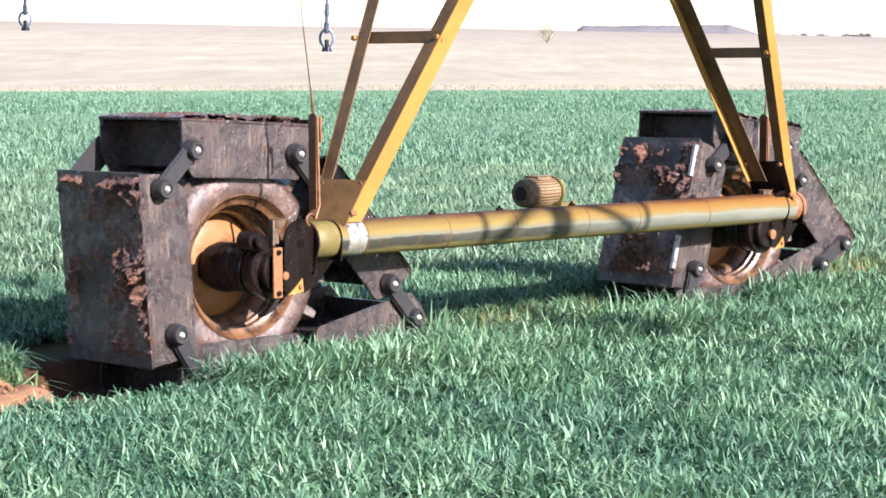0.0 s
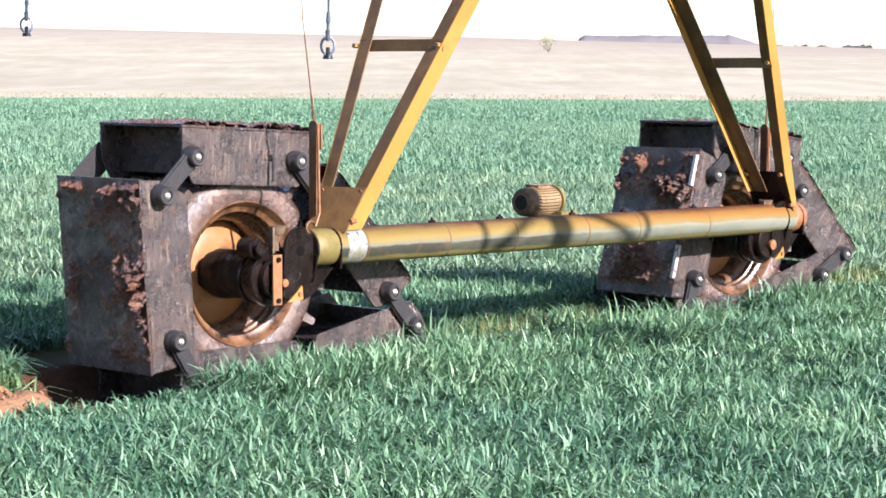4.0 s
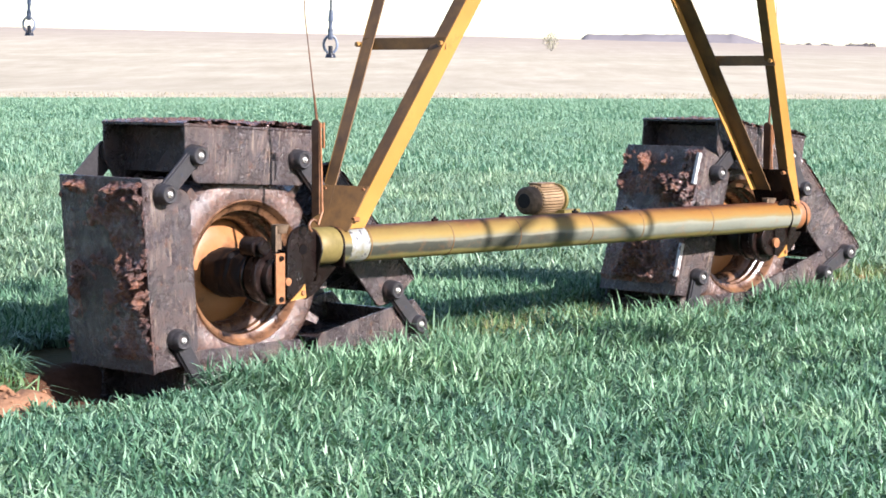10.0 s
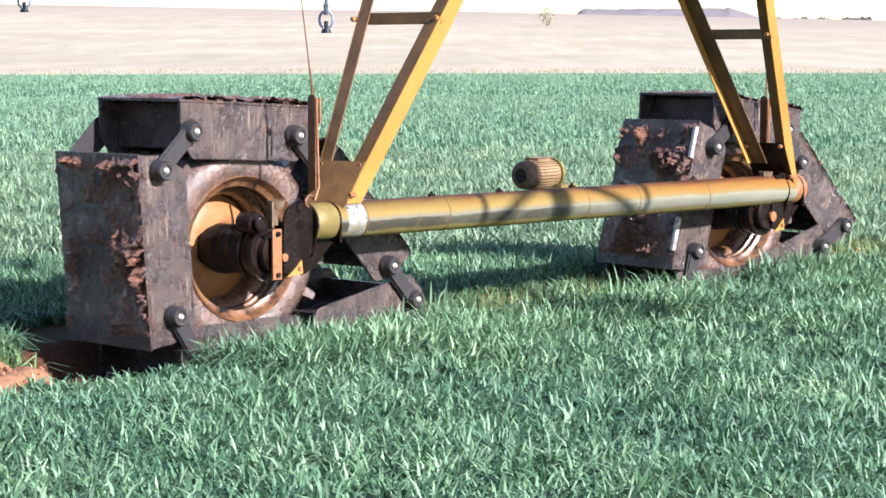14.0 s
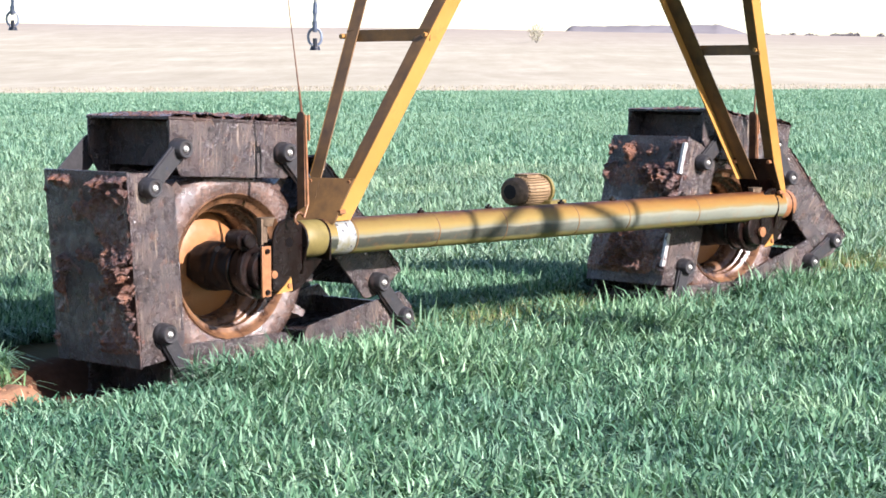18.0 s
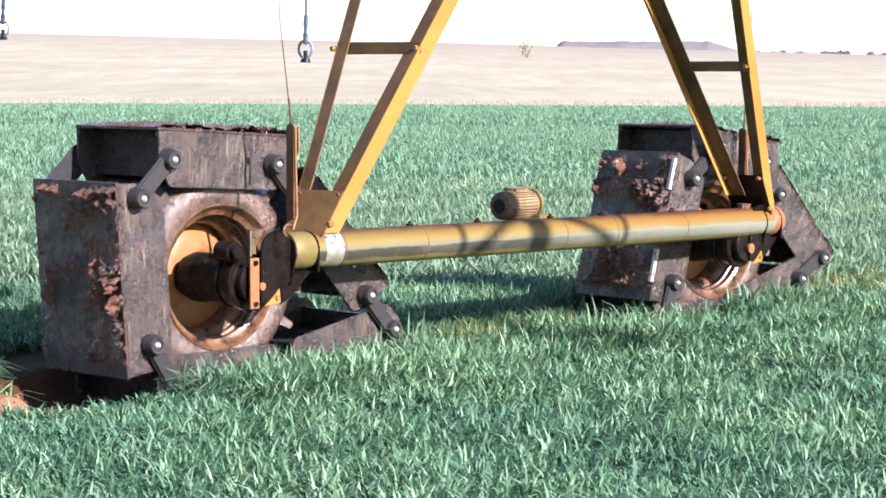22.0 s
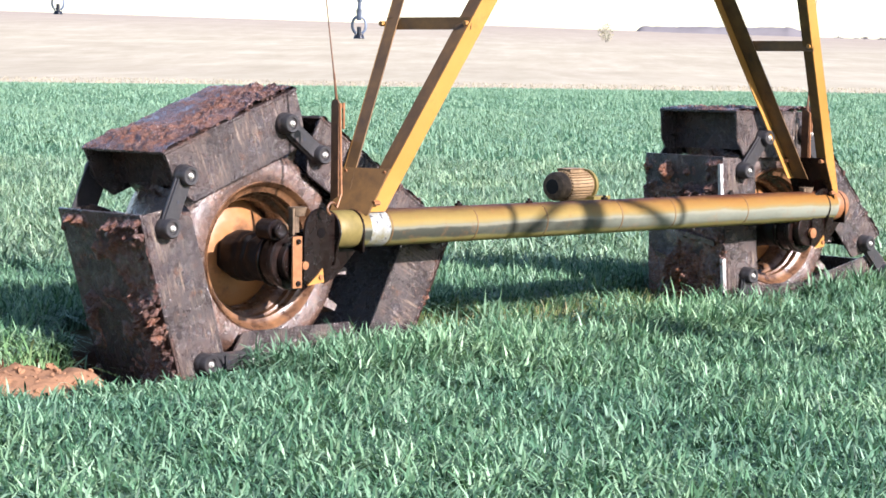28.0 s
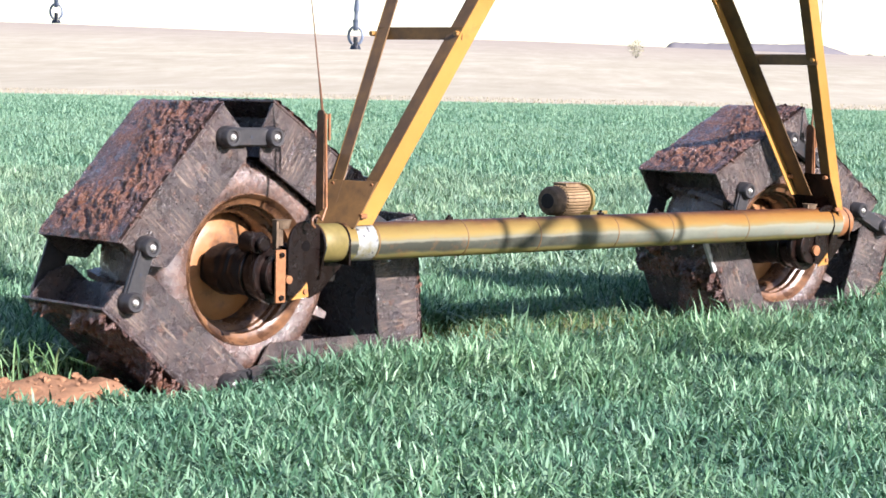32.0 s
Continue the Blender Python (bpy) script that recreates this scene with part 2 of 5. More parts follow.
def make_rim():
    m = Mat("orange_rim_paint", 0.36, 0.0, 0.5)
    fine, big = m.noise(40, 8, 0.75), m.noise(6, 7, 0.65)
    c = m.ramp(m.noise(3, 5), (0.3, (0.22, 0.088, 0.028)), (0.7, (0.31, 0.142, 0.052)))
    rust = m.ramp(fine, (0.3, (0.14, 0.055, 0.025)), (0.7, (0.34, 0.17, 0.07)))
    c = m.mix(m.ramp(m.math("ADD", m.math("MULTIPLY", fine, 0.35), m.math("MULTIPLY", big, 0.65)), (0.46, (0,)), (0.62, (0.9,))), c, rust)
    m.color(m.mix(m.ramp(m.noise(4.5, 7, 0.7), (0.50, (0,)), (0.64, (0.85,))), c, (0.045, 0.022, 0.012)))
    m.rough(m.ramp(fine, (0.3, (0.25,)), (0.7, (0.5,))))
    m.bump(fine, 0.3, 0.004)
    return m.m


FIELD_C, FIELD_R = (-6.7, -7.4), 176.0


def make_ground():
    """Red-brown soil under the crop, bleached straw beyond the field's edge."""
    m = Mat("field_soil_and_straw", 0.95, 0.0, 0.1)
    m.world_space()
    d = m.n.new("ShaderNodeVectorMath")
    d.operation = "DISTANCE"
    m.l.new(m.coord, d.inputs[0])
    d.inputs[1].default_value = (*FIELD_C, 0)
    far = m.math("MULTIPLY", m.math("SUBTRACT", m.math("ADD", d.outputs["Value"], m.math("MULTIPLY", m.noise(0.08, 4), 6)), FIELD_R + 2), 0.4, True)
    clod = m.noise(22, 8, 0.7)
    soil = m.ramp(clod, (0.3, (0.14, 0.060, 0.028)), (0.7, (0.34, 0.168, 0.086)))
    green = m.ramp(m.noise(1.2, 8, 0.75), (0.3, (0.018, 0.06, 0.030)), (0.7, (0.05, 0.14, 0.07)))
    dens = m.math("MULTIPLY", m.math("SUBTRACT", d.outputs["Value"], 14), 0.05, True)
    # soil under the near crop darkened: shade between the leaves put into its colour
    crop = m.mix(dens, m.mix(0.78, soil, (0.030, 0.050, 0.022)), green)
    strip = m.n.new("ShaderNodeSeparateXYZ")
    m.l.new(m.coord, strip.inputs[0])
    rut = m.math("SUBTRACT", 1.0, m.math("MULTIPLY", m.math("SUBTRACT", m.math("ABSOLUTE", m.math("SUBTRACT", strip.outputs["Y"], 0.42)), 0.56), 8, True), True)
    # rut darkened round the near wheel: wet mud, with the wheel's shade painted in
    wet_shade = m.math("SUBTRACT", 1.0, m.math("MULTIPLY", m.math("SUBTRACT", m.math("ABSOLUTE", m.math("ADD", strip.outputs["X"], 0.35)), 1.15), 4, True), True)
    crop = m.mix(rut, crop, m.mix(m.math("MULTIPLY", wet_shade, 0.85), soil, (0.030, 0.015, 0.010)))
    bank = m.n.new("ShaderNodeVectorMath")
    bank.operation = "DISTANCE"
    m.l.new(m.coord, bank.inputs[0])
    bank.inputs[1].default_value = (-1.66, 0.16, 0)
    crop = m.mix(m.math("MULTIPLY", m.math("SUBTRACT", 0.44, bank.outputs["Value"]), 12, True), crop, m.mix(0.5, soil, (0.25, 0.150, 0.092)))
    s1 = m.ramp(m.noise(0.9, 8, 0.72, m.turned(44, 42, 5)), (0.30, (0.305, 0.275, 0.205)), (0.52, (0.350, 0.317, 0.242)), (0.70, (0.405, 0.368, 0.290)))
    s2 = m.ramp(m.noise(0.9, 6, 0.7, m.turned(44, 160, 40)), (0.38, (0.90, 0.89, 0.88)), (0.62, (1.06, 1.06, 1.06)))
    plain = m.mix(1.0, s1, s2, "MULTIPLY")
    scrub = m.math("MULTIPLY", m.math("SUBTRACT", d.outputs["Value"], 480), 0.004, True)
    plain = m.mix(m.math("MULTIPLY", scrub, 0.75), plain, (0.27, 0.225, 0.19))
    m.color(m.mix(far, crop, plain))
    m.bump(clod, 0.9, 0.016)
    return m.m


def make_leaf(name, a, b, c, rough=0.44, spec=0.38):
    m = Mat(name, rough, 0.0, spec)
    m.world_space()
    isl = m.island()
    col = m.ramp(isl, (0.0, a), (0.5, b), (1.0, c))
    patch = m.ramp(m.noise(0.7, 5, 0.6), (0.35, (0.72, 0.80, 0.85)), (0.65, (1.15, 1.1, 1.0)))
    m.color(m.mix(1.0, col, patch, "MULTIPLY"))
    m.b.inputs["Transmission Weight"].default_value = 0.0
    tr = m.n.new("ShaderNodeBsdfTranslucent")
    m.l.new(m.mix(1.0, col, (0.9, 1.1, 0.5), "MULTIPLY"), tr.inputs["Color"])
    sh = m.n.new("ShaderNodeMixShader")
    sh.inputs[0].default_value = 0.2
    m.l.new(m.b.outputs[0], sh.inputs[1])
    m.l.new(tr.outputs[0], sh.inputs[2])
    m.l.new(sh.outputs[0], m.n["Material Output"].inputs[0])
    return m.m


def make_plain(name, dark, light, rough=0.6, scale=30, spec=0.4, metal=0.0):
    m = Mat(name, rough, metal, spec)
    f = m.noise(scale, 6, 0.65)
    m.color(m.ramp(f, (0.3, dark), (0.7, light)))
    m.bump(f, 0.3, 0.004)
    return m.m


def make_water():
    m = Mat("clear_water", 0.03, 0.0, 0.5)
    m.color((0.92, 0.95, 0.96))
    m.b.inputs["Transmission Weight"].default_value = 0.95
    m.b.inputs["IOR"].default_value = 1.33
    return m.m


def make_chipped():
    """Paint bleached to grey-white, yellow below, chipped to black."""
    m = Mat("bleached_chipped_paint", 0.4, 0.0, 0.5)
    c = m.ramp(m.noise(12, 6, 0.7), (0.35, (0.12, 0.105, 0.045)), (0.55, (0.22, 0.23, 0.225)))
    m.color(m.mix(m.ramp(m.noise(24, 3, 0.6), (0.58, (0,)), (0.62, (0.9,))), c, (0.035, 0.032, 0.03)))
    m.bump(m.noise(60, 4), 0.25, 0.003)
    return m.m


STEEL = make_steel("wet_dark_steel", False, (0.055, 0.030, 0.021))
SIDE = make_steel("streaked_side_steel", True, (0.060, 0.037, 0.028))
SIDE_CROSS = make_steel("cross_streaked_side_steel", True, (0.060, 0.037, 0.028), (0.9, 1.0, 9.0))
LINK, BOLT, MUD = make_link(), make_bolt(), make_mud()
YELLOW, YELLOW_WORN, TUBE = make_yellow("yellow_leg_paint", 0.0), make_yellow("rusting_yellow_paint", 0.10), make_tube()
RUST, RUBBER, RIM, GROUND = make_rust(), make_rubber(), make_rim(), make_ground()
WHEAT = make_leaf("wheat_blades", (0.020, 0.066, 0.036), (0.104, 0.215, 0.122), (0.250, 0.378, 0.250), 0.50, 0.28)
RIMRUST = make_rim_steel()
GREASE = make_plain("greasy_black_casting", (0.0022, 0.0018, 0.0018), (0.008, 0.0055, 0.005), 0.5, 30, 0.3)
# browned yellow paint; on the leg flanges the brown stands for shade
WORN_SHADED = make_plain("browned_shaded_paint", (0.058, 0.034, 0.017), (0.155, 0.084, 0.028), 0.5, 9, 0.35)
OLIVE = make_plain("olive_yellow_paint", (0.085, 0.068, 0.022), (0.165, 0.130, 0.044), 0.5, 11, 0.25)
BRACKET = make_plain("red_rusted_bar", (0.050, 0.021, 0.010), (0.15, 0.068, 0.028), 0.5, 22, 0.4)
PALE = make_chipped()
# same wheat, paler in steps with distance: haze put into the leaf colour
WHEAT_MID = make_leaf("wheat_blades_hazed", (0.062, 0.128, 0.080), (0.160, 0.262, 0.166), (0.320, 0.415, 0.300), 0.6, 0.25)
WHEAT_FAR = make_leaf("far_wheat_hazed", (0.125, 0.230, 0.155), (0.180, 0.300, 0.210), (0.270, 0.385, 0.280), 0.75, 0.12)
YOUNG = make_leaf("pale_rut_grass", (0.06, 0.13, 0.04), (0.13, 0.20, 0.06), (0.32, 0.26, 0.15))
YOUNG_GREEN = make_leaf("rank_green_grass", (0.045, 0.115, 0.045), (0.11, 0.21, 0.09), (0.24, 0.35, 0.19))
LITTER = make_leaf("flattened_straw", (0.10, 0.065, 0.040), (0.20, 0.15, 0.09), (0.34, 0.27, 0.17), 0.7, 0.15)
STRAW = make_leaf("dry_straw", (0.26, 0.215, 0.15), (0.35, 0.30, 0.23), (0.43, 0.375, 0.30), 0.9, 0.05)
# leaf colour paled nearly to the plain's tone, painting in the bush's haze
BUSH = make_leaf("hazed_bush_leaves", (0.29, 0.265, 0.205), (0.34, 0.31, 0.24), (0.38, 0.345, 0.275), 0.8)
# haze painted as one grey on the hills and skyline trees
HAZE = make_plain("hazed_distance_grey", (0.13, 0.122, 0.13), (0.18, 0.17, 0.175), 1.0, 0.02, 0.0)
BLACK = make_plain("black_plastic", (0.012, 0.014, 0.02), (0.035, 0.04, 0.055), 0.35)
GREYP = make_plain("grey_blue_plastic", (0.06, 0.075, 0.11), (0.22, 0.26, 0.33), 0.3)
ZINC = make_plain("bare_zinc", (0.14, 0.15, 0.16), (0.30, 0.31, 0.32), 0.35, 40, 0.5, 0.6)
BRASS = make_plain("worn_motor_paint", (0.085, 0.050, 0.025), (0.30, 0.21, 0.115), 0.5, 14)
FAN = make_plain("dusty_brown_cover", (0.050, 0.034, 0.022), (0.15, 0.105, 0.068), 0.75, 30, 0.2)
DEEP = make_plain("bore_shade", (0.002, 0.002, 0.002), (0.005, 0.004, 0.004), 0.9, 30, 0.05)
# pale colour that paints the glare on a pad's edge
GLARE = make_plain("pale_glare_steel", (0.24, 0.22, 0.21), (0.50, 0.49, 0.47), 0.3, 40, 0.6)
WATER = make_water()
ORANGE = make_plain("orange_paint", (0.15, 0.060, 0.023), (0.26, 0.118, 0.050), 0.45, 40)


# ---- mesh helpers ----
def box(bm, c, s, m=None):
    """A box of size s at c, turned by m about its centre."""
    t = Matrix.Translation(c) @ (m or Matrix()) @ Matrix.Diagonal((*s, 1))
    return bmesh.ops.create_cube(bm, size=1.0, matrix=t)["verts"]


def rod(bm, a, b, r, seg=16, r2=None):
    a, b = Vector(a), Vector(b)
    d = b - a
    t = Matrix.Translation((a + b) / 2) @ d.to_track_quat("Z", "Y").to_matrix().to_4x4()
    bmesh.ops.create_cone(bm, cap_ends=True, segments=seg, radius1=r, radius2=r if r2 is None else r2, depth=d.length, matrix=t)


def lathe(bm, profile, seg=48, centre=(0, 0, 0), closed=False):
    """Turns (radius, y) points about the y axis."""
    cx, cy, cz = centre
    rings = [[bm.verts.new((cx + r * math.cos(2 * math.pi * k / seg), cy + y, cz + r * math.sin(2 * math.pi * k / seg))) for k in range(seg)] for r, y in profile]
    pairs = list(zip(rings, rings[1:])) + ([(rings[-1], rings[0])] if closed else [])
    for p, q in pairs:
        for k in range(seg):
            bm.faces.new((p[k], p[(k + 1) % seg], q[(k + 1) % seg], q[k]))
    return rings


def slab(bm, outline, y0, y1):
    """A plate with an outline in x and z, from y0 to y1."""
    a = [bm.verts.new((x, y0, z)) for x, z in outline]
    b = [bm.verts.new((x, y1, z)) for x, z in outline]
    n = len(a)
    bm.faces.new(a)
    bm.faces.new(b[::-1])
    for k in range(n):
        bm.faces.new((a[k], b[k], b[(k + 1) % n], a[(k + 1) % n]))


def soften(bm, w=0.004, seg=1):
    bmesh.ops.recalc_face_normals(bm, faces=bm.faces)
    sharp = [e for e in bm.edges if len(e.link_faces) == 2 and e.calc_face_angle(0) > 0.6]
    bmesh.ops.bevel(bm, geom=sharp, offset=w, segments=seg, affect="EDGES", clamp_overlap=True)


def mesh_of(name, bm, material, smooth=True):
    bmesh.ops.recalc_face_normals(bm, faces=bm.faces)
    me = bpy.data.meshes.new(name)
    bm.to_mesh(me)
    bm.free()
    me.materials.append(material)
    if smooth:
        for p in me.polygons:
            p.use_smooth = True
        me.set_sharp_from_angle(angle=radians(38))
    return me


def part(name, bm, material, parent, label="", smooth=True):
    ob = new(name, mesh_of(name, bm, material, smooth))
    ob.parent = parent
    return tagged(ob, label) if label else ob


def share(name, me, parent, m=None, label=""):
    ob = new(name, me)
    ob.parent = parent
    if m is not None:
        ob.matrix_local = m
    return tagged(ob, label) if label else ob


def raw(name, verts, faces, material, smooth=False):
    """A big mesh from arrays: faces all with the same number of corners."""
    me = bpy.data.meshes.new(name)
    k = faces.shape[1]
    me.vertices.add(len(verts))
    me.vertices.foreach_set("co", np.ascontiguousarray(verts, np.float32).ravel())
    me.loops.add(faces.size)
    me.loops.foreach_set("vertex_index", np.ascontiguousarray(faces, np.int32).ravel())
    me.polygons.add(len(faces))
    me.polygons.foreach_set("loop_start", np.arange(0, faces.size, k, dtype=np.int32))
    me.update(calc_edges=True)
    if smooth:
        me.polygons.foreach_set("use_smooth", np.ones(len(faces), bool))
    me.materials.append(material)
    return me


# ---- the ground ----
rng = np.random.default_rng(7)


def wave(x, y, seed, scale):
    """Smooth value noise between 0 and 1 on arrays."""
    g = np.random.default_rng(seed).random((64, 64))
    u, v = np.asarray(x) / scale + 1000.0, np.asarray(y) / scale + 1000.0
    i, j = np.floor(u).astype(int), np.floor(v).astype(int)
    a, b = u - i, v - j
    a, b = a * a * (3 - 2 * a), b * b * (3 - 2 * b)
    q = lambda di, dj: g[(i + di) % 64, (j + dj) % 64]
    return (q(0, 0) * (1 - a) + q(1, 0) * a) * (1 - b) + (q(0, 1) * (1 - a) + q(1, 1) * a) * b


RUT_Y = 0.52


def height(x, y):
    x, y = np.asarray(x, float), np.asarray(y, float)
    r = np.hypot(x - FIELD_C[0], y - FIELD_C[1])
    az = np.degrees(np.arctan2(x - FIELD_C[0], y - FIELD_C[1]))
    z = (wave(x, y, 1, 1.1) - 0.5) * 0.05 * np.clip(1 - r / 60, 0, 1)
    # the wheel rut, with a soft shoulder
    d = np.abs(y - RUT_Y)
    near = np.clip((14 - np.abs(x - 2)) / 3, 0, 1)
    pressed = np.clip(np.minimum(x + 2.2, 1.5 - x) / 0.3, 0, 1) + np.clip(np.minimum(x - 3.1, 5.3 - x) / 0.3, 0, 1)
    z -= near * (0.04 + 0.09 * pressed) * np.clip((0.44 - d) / 0.10, 0, 1)
    z += near * (0.012 + 0.018 * pressed) * np.exp(-((d - 0.50) / 0.09) ** 2) * (0.4 + wave(x, y, 2, 0.25))
    z += near * (wave(x, y, 3, 0.12) - 0.5) * 0.05 * np.clip((0.6 - d) / 0.1, 0, 1)
    # the pit that the wheel has dug, and the bank of soil that it left standing before it
    z -= 0.11 * np.exp(-np.abs((x + 1.00) / 0.38) ** 6 - np.abs((y - 0.05) / 0.33) ** 6)
    bank = np.exp(-np.abs((x + 1.67 + 0.06 * wave(x, y, 7, 0.12)) / 0.39) ** 8 - np.abs((y - 0.24) / 0.32) ** 6)
    z = z * (1 - bank) + bank * (0.025 + 0.055 * wave(x, y, 5, 0.13) + 0.035 * wave(x, y, 6, 0.06))
    # the plain climbs slowly behind the field
    t = np.clip((r - FIELD_R) / 720, 0, 1)
    rise = np.interp(az, [-180, 20, 34.5, 45, 57.7, 80, 180], [6, 23, 22.3, 19.3, 14.6, 8, 6])
    z += rise * t * t * (3 - 2 * t) * 1.0 + (wave(x, y, 4, 90) - 0.5) * 2.0 * np.clip((r - 200) / 200, 0, 1) * (r < 1200)
    return z


def axis(lo, hi, fine, far):
    mid = np.arange(lo, hi + 1e-6, fine)
    out, step, p = [], fine, hi
    while p < far:
        step *= 1.17
        p += step
        out.append(p)
    low, step, p = [], fine, lo
    while p > -far:
        step *= 1.17
        p -= step
        low.append(p)
    return np.array(low[::-1] + list(mid) + out)


gx, gy = axis(-3.0, 7.5, 0.05, 3800), axis(-0.4, 1.4, 0.035, 3800)
X, Y = np.meshgrid(gx, gy)
Z = height(X, Y)
nx, ny = len(gx), len(gy)
idx = np.arange(nx * ny).reshape(ny, nx)
quads = np.stack([idx[:-1, :-1], idx[:-1, 1:], idx[1:, 1:], idx[1:, :-1]], -1).reshape(-1, 4)
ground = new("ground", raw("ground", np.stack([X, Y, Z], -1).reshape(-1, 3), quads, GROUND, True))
tagged(ground, "red-brown field soil with a wheel rut, straw plain beyond", "ground", kind="structure")


def blades(name, xy, length, width, lean, material, segs=2, az=None):
    """Bent, tapering leaves in one mesh: xy (n, 2), length and width (n,), lean (n,) how far the tip droops."""
    n = len(xy)
    z0 = height(xy[:, 0], xy[:, 1])
    az = rng.uniform(0, 2 * np.pi, n) if az is None else az
    face = az + np.pi / 2 + rng.normal(0, 0.5, n)
    dx, dy = np.cos(az), np.sin(az)
    sx, sy = np.cos(face), np.sin(face)
    rows = []
    for k in range(segs + 1):
        f = k / segs
        out = lean * length * f ** 1.8
        up = length * (f - 0.62 * lean * f ** 3.2)
        w = width * 0.5 * (0.75 + 0.5 * f if f < 0.5 else 2.0 * (1 - f) ** 0.75 if segs > 2 else 1 - f)
        c = np.stack([xy[:, 0] + dx * out, xy[:, 1] + dy * out, z0 - 0.01 + up], -1)
        side = np.stack([sx * w, sy * w, 0 * w], -1)
        rows.append(c - side)
        if k < segs:
            rows.append(c + side)
    v = np.stack(rows, 1).reshape(-1, 3)
    per = 2 * segs + 1
    base = (np.arange(n) * per)[:, None]
    tri = []
    for k in range(segs - 1):
        tri += [(2 * k, 2 * k + 1, 2 * k + 3), (2 * k, 2 * k + 3, 2 * k + 2)]
    tri.append((2 * segs - 2, 2 * segs - 1, 2 * segs))
    f = (base[:, :, None] + np.array(tri)[None]).reshape(-1, 3)
    return new(name, raw(name, v, f, material, True))


def wedge(n, r0, r1, a0=30.0, a1=62.0):
    """Places spread evenly over the part of the field that lies before the camera's post."""
    r = np.sqrt(rng.uniform(r0 * r0, r1 * r1, n))
    a = np.radians(rng.uniform(a0, a1, n))
    return np.stack([FIELD_C[0] + r * np.sin(a), FIELD_C[1] + r * np.cos(a)], -1)


def in_rut(p, half=0.42):
    return np.abs(p[:, 1] - RUT_Y + (wave(p[:, 0], p[:, 1], 9, 0.3) - 0.5) * 0.25) < half


def rows_of_drill(p, pitch=0.17):
    """Pulls the plants gently towards their drill rows."""
    q = p.copy()
    k = np.round(q[:, 1] / pitch) * pitch
    q[:, 1] += (k - q[:, 1]) * 0.45
    return q


for count, r0, r1, h, w, segs in ((50000, 6.2, 14, 0.172, 0.0098, 3), (38000, 14, 30, 0.20, 0.0115, 3),
                                  (26000, 30, 75, 0.20, 0.030, 2), (110000, 75, 177, 0.21, 0.062, 1)):
    p = rows_of_drill(wedge(count, r0, r1))
    p = p[~(in_rut(p, 0.36) | (np.abs(p[:, 0] - 0.05) < 1.2) & (np.abs(p[:, 1] - 0.26) < 0.24 + 0.1 * wave(p[:, 0], p[:, 1], 13, 0.3))) | (np.abs(p[:, 0] - 2) > 14)]
    # bare, churned soil before the near wheel
    bare = np.abs((p[:, 0] + 1.68) / 0.42) ** 3 + np.abs((p[:, 1] - 0.08 - 0.10 * wave(p[:, 0], p[:, 1], 41, 0.2)) / 0.34) ** 3 < 1
    bare |= np.abs((p[:, 0] + 1.07) / 0.38) ** 4 + np.abs((p[:, 1] - 0.02) / (0.26 + 0.14 * wave(p[:, 0], p[:, 1], 43, 0.15))) ** 4 < 1
    bare |= (np.abs(p[:, 0] + 1.25) < 0.60) & (np.abs(p[:, 1] - 0.50) < 0.40)
    # crop also cleared behind the wheel, to deepen its shadow there
    bare |= ((p[:, 0] + 0.30) / 0.55) ** 2 + ((p[:, 1] - 1.15) / (0.42 + 0.2 * wave(p[:, 0], p[:, 1], 44, 0.2))) ** 2 < 1
    p = p[~bare]
    # small gaps between the plants
    if r1 < 31:
        p = p[wave(p[:, 0], p[:, 1], 51, 0.10) + 0.35 * wave(p[:, 0], p[:, 1], 52, 0.31) > 0.42]
    # thin, trampled crop along the near shoulder of the rut between the wheels
    worn = (p[:, 0] > 1.0) & (p[:, 0] < 3.6) & (np.abs(p[:, 1] + 0.12) < 0.26) & (rng.random(len(p)) < 0.72)
    p = p[~worn]
    # each near plant is a tuft of five leaves that arch outwards
    leaves = 5 if r1 < 76 else 1
    turn = (rng.uniform(0, 6.28, len(p))[:, None] + np.arange(leaves) * 2.4).ravel() + rng.normal(0, 0.35, len(p) * leaves)
    p = np.repeat(p, leaves, 0) + rng.normal(0, 0.012, (len(p) * leaves, 2))
    n = len(p)
    hh = h * (0.72 + 0.5 * wave(p[:, 0], p[:, 1], 11, 0.5)) * rng.uniform(0.6, 1.18, n)
    hh *= np.where(((p[:, 0] + 1.25) / 0.65) ** 2 + ((p[:, 1] + 0.5) / 0.42) ** 2 < 1, 0.80, 1.0)
    hh *= np.where((r1 < 31) & (p[:, 1] > 0.95), 1.3, 1.0)
    # rank growth along the rut's near shoulder
    hh *= np.where((p[:, 0] > -0.7) & (p[:, 0] < 6.0) & (p[:, 1] > -0.75) & (p[:, 1] < 0.1), 1.45, 1.0)
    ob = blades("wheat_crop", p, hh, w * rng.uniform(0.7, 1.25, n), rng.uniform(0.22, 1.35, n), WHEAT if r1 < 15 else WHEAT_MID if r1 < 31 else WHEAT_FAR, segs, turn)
    tagged(ob, "dense blue-green young wheat with bent narrow leaves", "wheat", kind="stuff")

